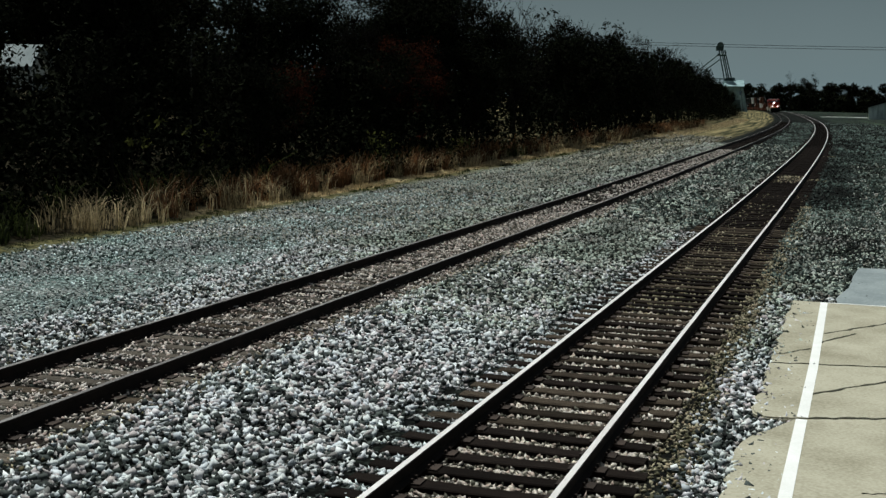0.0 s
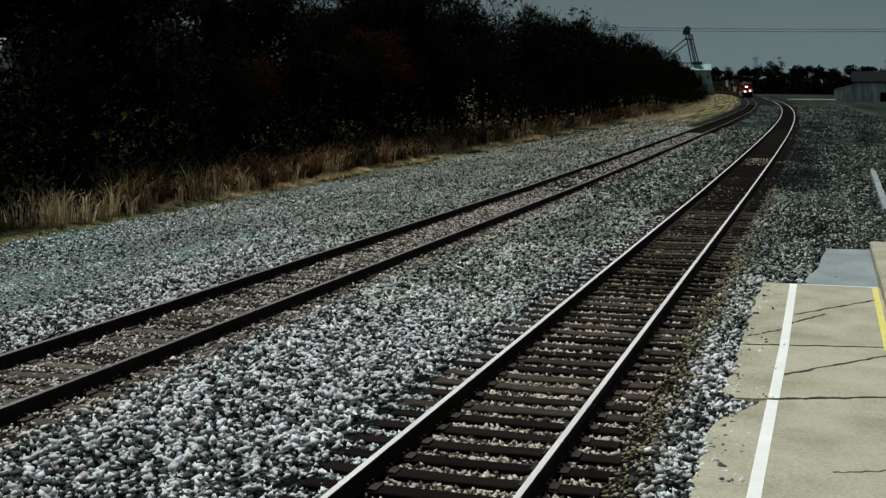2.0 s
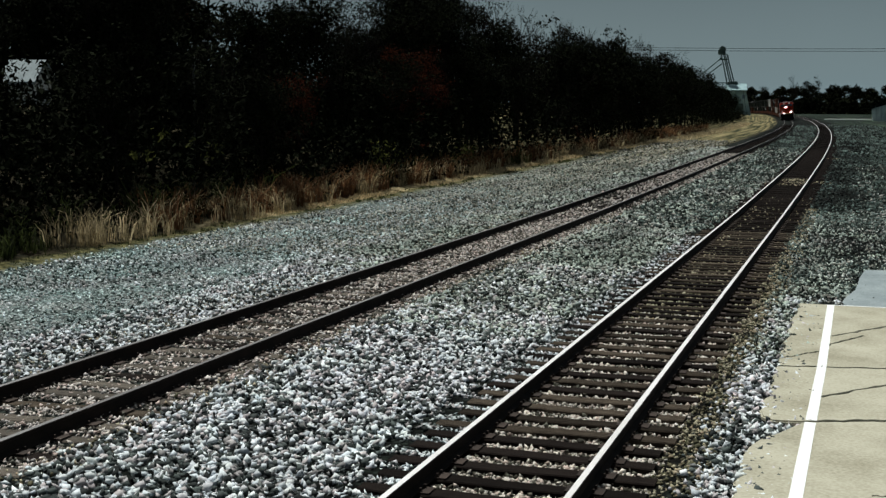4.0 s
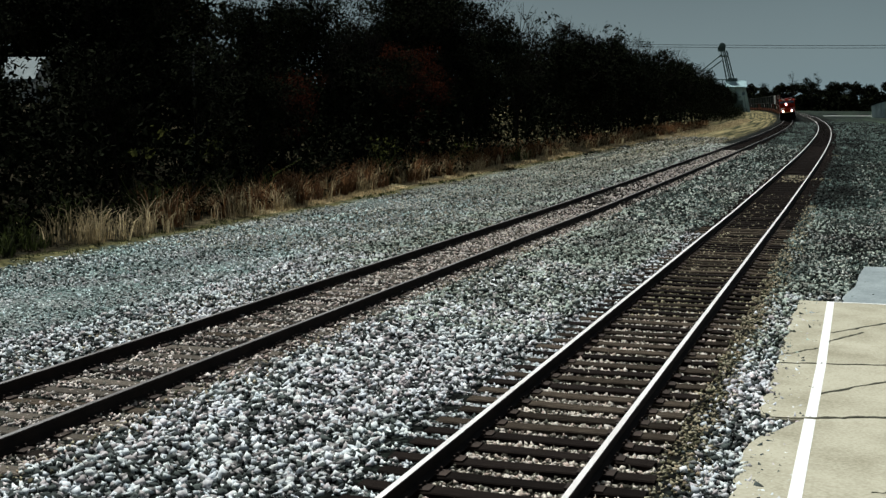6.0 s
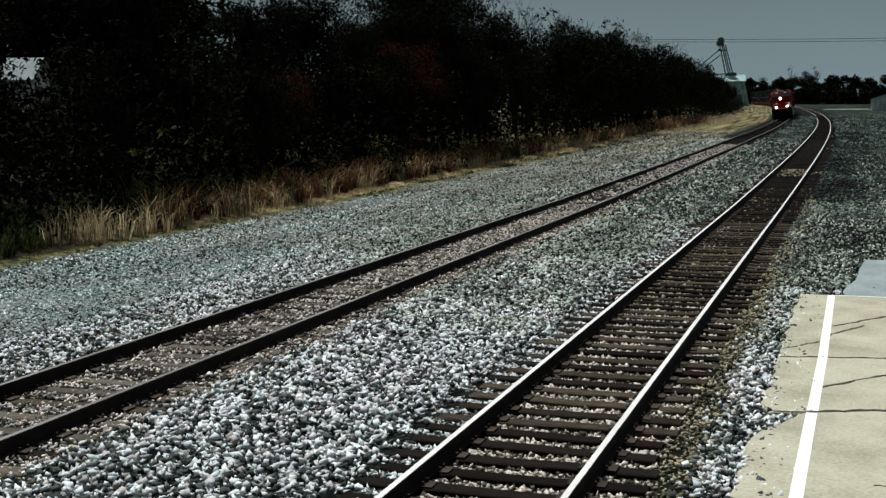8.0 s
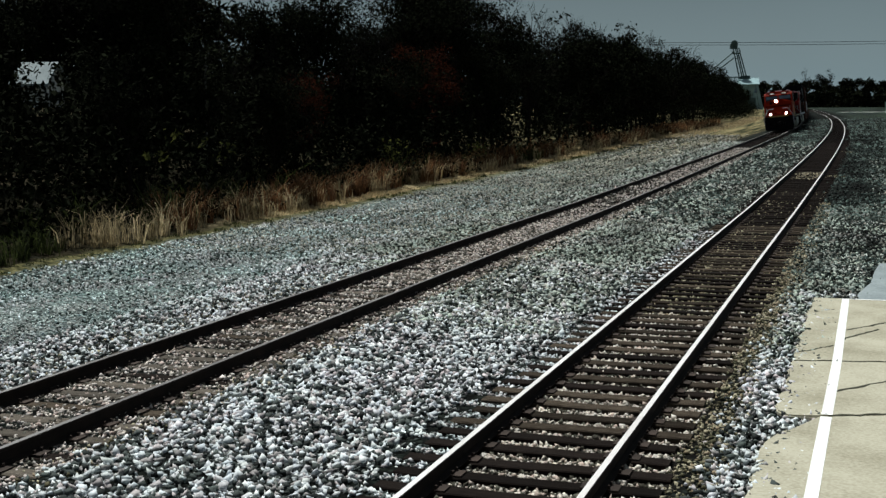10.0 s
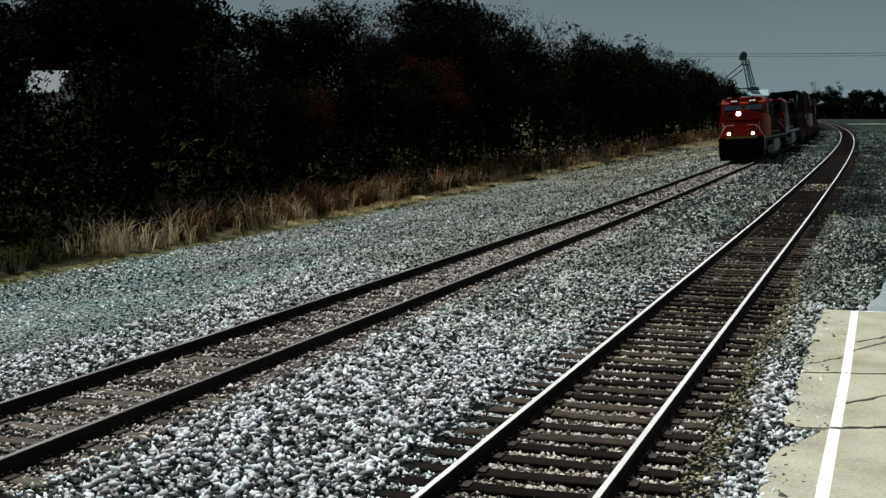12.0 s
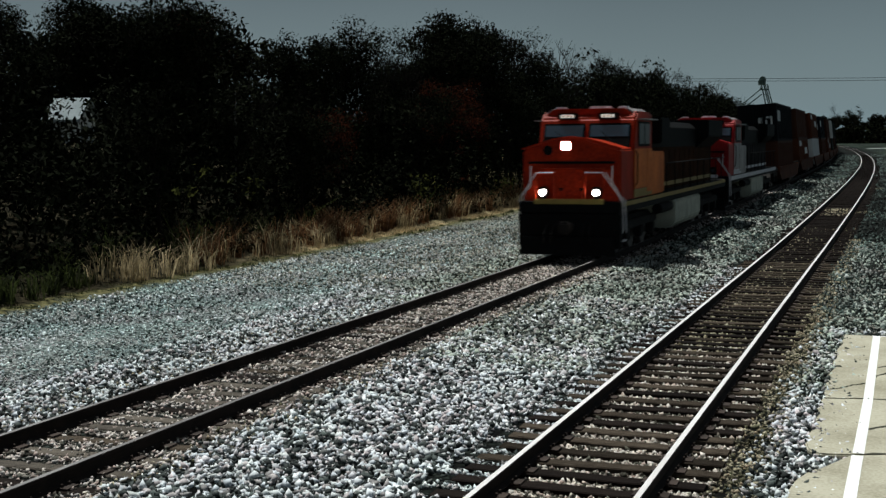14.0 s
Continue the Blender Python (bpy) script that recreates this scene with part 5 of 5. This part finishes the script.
        part("sunshade", box(bmesh.new(), sx * 1.44, sx * 1.75, -3.3, -1.8, 3.90, 3.94, 0.01), M["silver"], ob)
        part("grab_handle", tube(bmesh.new(), [(sx * 1.47, -1.35, 2.0), (sx * 1.52, -1.35, 2.1), (sx * 1.52, -1.35, 2.9), (sx * 1.47, -1.35, 3.0)], 0.018), M["black"], ob)
    # headlamps and ditch lamps
    part("headlamp_housing", box(bmesh.new(), -0.08, 0.36, F - 0.02, F + 0.07, 3.02, 3.32, 0.05), M[nose], ob)
    for x in (0.082, 0.198):
        part("headlamp", box(bmesh.new(), x - 0.05, x + 0.05, F + 0.06, F + 0.082, 3.065, 3.275, 0.03), M["lamp"] if lit else M["glass"], ob)
    for x in (-0.77, 0.77):
        part("ditch_lamp_housing", box(bmesh.new(), x - 0.15, x + 0.15, 0.46, 0.66, 1.70, 2.02, 0.05), M["black"], ob)
        part("ditch_lamp_post", box(bmesh.new(), x - 0.05, x + 0.05, 0.50, 0.60, 1.59, 1.72), M["black"], ob)
        bm = bmesh.new(); disc(bm, x, 0.675, 1.86, 0.085, 0.03, "y", 18); part("ditch_lamp", bm, M["lamp"] if lit else M["glass"], ob)
    # front rails and steps
    for sx in (-1, 1):
        rail_bar(ob, [(sx * 0.45, 0.66, 2.42), (sx * 0.95, 0.66, 2.42), (sx * 1.42, 0.60, 1.75), (sx * 1.50, 0.52, 1.55), (sx * 1.50, 0.50, 0.72)], 0.02)
        rail_bar(ob, [(sx * 0.98, 0.64, 2.42), (sx * 0.98, 0.64, 1.60)], 0.018, "red")
        rail_bar(ob, [(sx * 1.18, F + 0.03, 2.60), (sx * 1.18, F + 0.07, 2.05), (sx * 1.50, 0.20, 1.62), (sx * 1.52, 0.15, 0.72)], 0.02)
        rail_bar(ob, [(sx * 1.0, F + 0.08, 2.42), (sx * 1.30, F + 0.05, 1.98), (sx * 1.46, 0.34, 1.62), (sx * 1.47, 0.30, 0.80)], 0.016)
        rail_bar(ob, [(sx * 0.45, 0.66, 2.42), (sx * 0.45, 0.66, 1.60)], 0.02, "red")
        for z in (0.50, 0.80, 1.10):
            part("step", box(bmesh.new(), sx * 1.12, sx * 1.50, -0.05, 0.48, z - 0.02, z + 0.02), M["steel"] if z < 0.6 else M["under"], ob)
        part("step_side", box(bmesh.new(), sx * 1.46, sx * 1.49, -0.2, -0.08, 0.45, 1.3), M["black"], ob)
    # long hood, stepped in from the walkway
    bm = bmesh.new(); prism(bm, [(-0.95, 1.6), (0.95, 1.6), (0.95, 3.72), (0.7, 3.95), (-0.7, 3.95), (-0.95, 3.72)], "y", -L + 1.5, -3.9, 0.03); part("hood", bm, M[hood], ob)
    bm = bmesh.new(); prism(bm, [(-0.97, 3.05), (0.97, 3.05), (0.97, 3.74), (0.71, 3.97), (-0.71, 3.97), (-0.97, 3.74)], "y", -L + 1.48, -3.92, 0.02); part("hood_top", bm, M[lower], ob)
    part("hood_stripe", box(bmesh.new(), -0.962, 0.962, -L + 1.5, -3.9, 1.72, 1.86), M[stripe], ob)
    part("electrical_cabinet", box(bmesh.new(), -1.40, 1.40, -6.2, -3.92, 1.6, 2.95, 0.04), M["orange" if lit else side], ob)
    part("blower_housing", box(bmesh.new(), -1.3, 1.3, -7.8, -6.25, 3.2, 4.05, 0.05), M[lower], ob)
    part("radiator", prism(bmesh.new(), [(-0.97, 3.0), (0.97, 3.0), (1.46, 3.45), (1.46, 4.1), (-1.46, 4.1), (-1.46, 3.45)], "y", -L + 1.7, -L + 5.6, 0.03), M[lower], ob)
    for i in range(9):
        for sx in (-1, 1):
            part("hood_door", box(bmesh.new(), sx * 0.95, sx * 0.968, -7.3 - i * 1.05, -6.4 - i * 1.05, 1.95, 2.98, 0.01), M[hood], ob)
    # Sun glare along the roof edges, added as thin silver strips.
    for sx in (-1, 1):
        bm = bmesh.new(); prism(bm, [(sx * 1.10, 4.235), (sx * 1.37, 4.065), (sx * 1.39, 4.09), (sx * 1.12, 4.262)], "y", -3.9, -1.7); part("roof_edge", bm, M["silver"], ob)
        part("hood_edge", box(bmesh.new(), sx * 0.70, sx * 0.98, -6.2, -4.1, 3.98, 4.02), M["silver"], ob)
    for y in (-9.5, -11.2, -12.9):
        bm = bmesh.new(); disc(bm, 0, y, 4.02, 0.55, 0.12, "z", 18); part("roof_fan", bm, M["black"], ob)
    part("exhaust_stack", box(bmesh.new(), -0.35, 0.35, -8.9, -8.2, 3.9, 4.2, 0.04), M["black"], ob)
    part("horn", box(bmesh.new(), -0.35, 0.35, -3.4, -3.0, 4.22, 4.36, 0.05), M["steel"], ob)
    for x in (-0.95, 0.95):
        part("antenna_box", box(bmesh.new(), x - 0.16, x + 0.16, -2.3, -1.9, 4.18, 4.32, 0.04), M["steel"], ob)
    # walkway rails
    for sx in (-1, 1):
        rail_bar(ob, [(sx * 1.42, -6.5, 2.55), (sx * 1.42, -L + 0.8, 2.55)], 0.02, 'under')
        for i in range(9):
            rail_bar(ob, [(sx * 1.42, -6.5 - i * 1.6, 1.58), (sx * 1.42, -6.5 - i * 1.6, 2.55)], 0.018, "under", "stanchion")
    # tanks and trucks
    bm = bmesh.new(); prism(bm, [(-1.46, 1.26), (-1.46, 0.52), (-1.25, 0.30), (1.25, 0.30), (1.46, 0.52), (1.46, 1.26)], "y", -13.4, -7.9, 0.05); part("fuel_tank", bm, M["tank"], ob)
    for sx in (-1, 1):
        bm = bmesh.new(); tube(bm, [(sx * 1.28, -7.7, 1.08), (sx * 1.28, -5.6, 1.08)], 0.17, 10); part("air_reservoir", bm, M["under"], ob)
    bogie(ob, -3.6, 3, 1.85); bogie(ob, -17.4, 3, 1.85)
    return ob


lead = locomotive("orange diesel locomotive with lit headlamps and black underframe", "red", "orange", "hood_shaded", "black", "yellow", True)
MOVING.append((lead, 0.0))
second = locomotive("red and silver diesel locomotive coupled behind the leader", "redpaint", "silver", "dark_grey", "black", "steel", False)
MOVING.append((second, 22.0))


def well_car(label):
    ob = thing("well_car", label, "rail car", "well cars of the train")
    for sx in (-1, 1):
        bm = bmesh.new(); prism(bm, [(-8.0, 0.95), (-6.6, 0.38), (6.6, 0.38), (8.0, 0.95), (8.0, 1.15), (-8.0, 1.15)], "x", sx * 1.32, sx * 1.42, 0.0); part("side_sill", bm, M["rust_box"], ob)
        part("top_chord", box(bmesh.new(), sx * 1.30, sx * 1.46, -8.0, 8.0, 1.12, 1.24), M["rust_box"], ob)
    part("well_floor", box(bmesh.new(), -1.32, 1.32, -6.6, 6.6, 0.36, 0.46), M["under"], ob)
    for y in (-8.6, 8.6):
        part("end_platform", box(bmesh.new(), -1.3, 1.3, y - 0.9, y + 0.9, 1.0, 1.2, 0.03), M["under"], ob)
        part("coupler", box(bmesh.new(), -0.14, 0.14, y + (0.8 if y > 0 else -1.2), y + (1.2 if y > 0 else -0.8), 0.7, 0.95), M["under"], ob)
        bogie(ob, y * 0.965, 2, 1.75, 0.42)
    return ob


def container(mat, label, length=12.2, height=2.46, mark=None, roof=None, end_mark=()):
    ob = thing("shipping_container", label, "container", "containers on the train")
    bm = bmesh.new()
    n = int(length / 0.28)  # corrugated sides
    out = []
    for i in range(n):
        y = -length / 2 + 0.15 + (length - 0.3) * i / n; d = (length - 0.3) / n
        out += [(1.20, y), (1.20, y + d * 0.35), (1.165, y + d * 0.5), (1.165, y + d * 0.85)]
    ring = out + [(-x, y) for x, y in reversed(out)]
    prism(bm, ring, "z", 0.1, height - 0.1)
    part("shell", bm, M[mat], ob)
    part("roof", box(bmesh.new(), -1.2, 1.2, -length / 2 + 0.05, length / 2 - 0.05, height - 0.12, height - 0.02), M[roof or mat], ob)
    for sx in (-1, 1):
        for z in (0.07, height - 0.07):
            part("side_rail", box(bmesh.new(), sx * 1.14, sx * 1.22, -length / 2, length / 2, z - 0.07, z + 0.07), M[mat], ob)
        for y in (-length / 2 + 0.08, length / 2 - 0.08):
            part("corner_post", box(bmesh.new(), sx * 1.22, sx * 1.06, y - 0.08, y + 0.08, 0, height), M[mat], ob)
    for y in (-length / 2 + 0.06, length / 2 - 0.06):
        part("end_panel", box(bmesh.new(), -1.1, 1.1, y - 0.04, y + 0.04, 0.1, height - 0.1), M[mat], ob)
    for k in range(4):
        part("locking_bar", tube(bmesh.new(), [(-0.75 + 0.5 * k, length / 2 + 0.02, 0.2), (-0.75 + 0.5 * k, length / 2 + 0.02, height - 0.2)], 0.025), M[mat], ob)
    for x0, x1, z0, z1 in end_mark:
        part("painted_mark", box(bmesh.new(), x0, x1, length / 2 - 0.03, length / 2 + 0.004, z0, z1), M["white_box"], ob)
    if mark:
        for sx in (-1, 1):
            for y0, y1, z0, z1 in mark:
                part("painted_mark", box(bmesh.new(), sx * 1.20, sx * 1.206, y0, y1, z0, z1), M["white_box"], ob)
    return ob


car = well_car("low rust-brown well car carrying stacked containers")
MARK = [(2.2, 4.6, 1.9, 2.35), (-4.5, -1.2, 1.2, 1.75)]
BOXES = [container("dark_box", "dark blue corrugated shipping container with white marks", mark=[(3.2, 5.2, 1.3, 2.0)], end_mark=((-0.95, -0.55, 1.5, 1.62), (-0.95, -0.83, 1.1, 1.62), (-0.62, -0.50, 1.1, 1.4), (-0.3, -0.05, 1.2, 1.55), (-0.95, -0.5, 0.98, 1.08))), container("brown_box", "brown corrugated steel shipping container"), container("rust_box", "rust-red corrugated steel shipping container", mark=MARK),
         container("grey_box", "dark grey shipping container with a pale roof", roof="white_box"), container("white_box", "white corrugated steel shipping container")]
rng = random.Random(9)
first = set()
STACK = [(1, 0), (2, 1), (4, 2), (1, 0), (2, 1), (3, 4), (1, 3), (0, 3), (3, 3), (3, 3), (0, 3), (3, 3), (1, 3), (3, 3), (3, 3), (0, 3), (3, 3), (3, 3)]
for i in range(18):
    c = car if i == 0 else copy_thing(car, Matrix())
    back = 44.6 + 9.8 + i * 19.6
    MOVING.append((c, back))
    for level, k in enumerate(STACK[i]):
        b = BOXES[k]
        if k in first:
            b = copy_thing(b, Matrix())
        first.add(k)
        MOVING.append((b, back, 0.46 + 2.46 * level))


def motions():
    for ob, back, *up in MOVING:
        rows = []
        for t, nose in enumerate(NOSE):
            s = nose + back * SIZE
            tip = 6.0 * min(1.0, max(0.0, (s - 58) / 50))
            rows.append((t, placed(0.0, s, Z_MAIN, 180) @ pose(0, 0, 0, 0, tip, 0) @ pose(0, 0, up[0] * SIZE if up else 0.0)))
        ob.scale = (SIZE, SIZE, SIZE)
        walk(ob, rows)


motions()
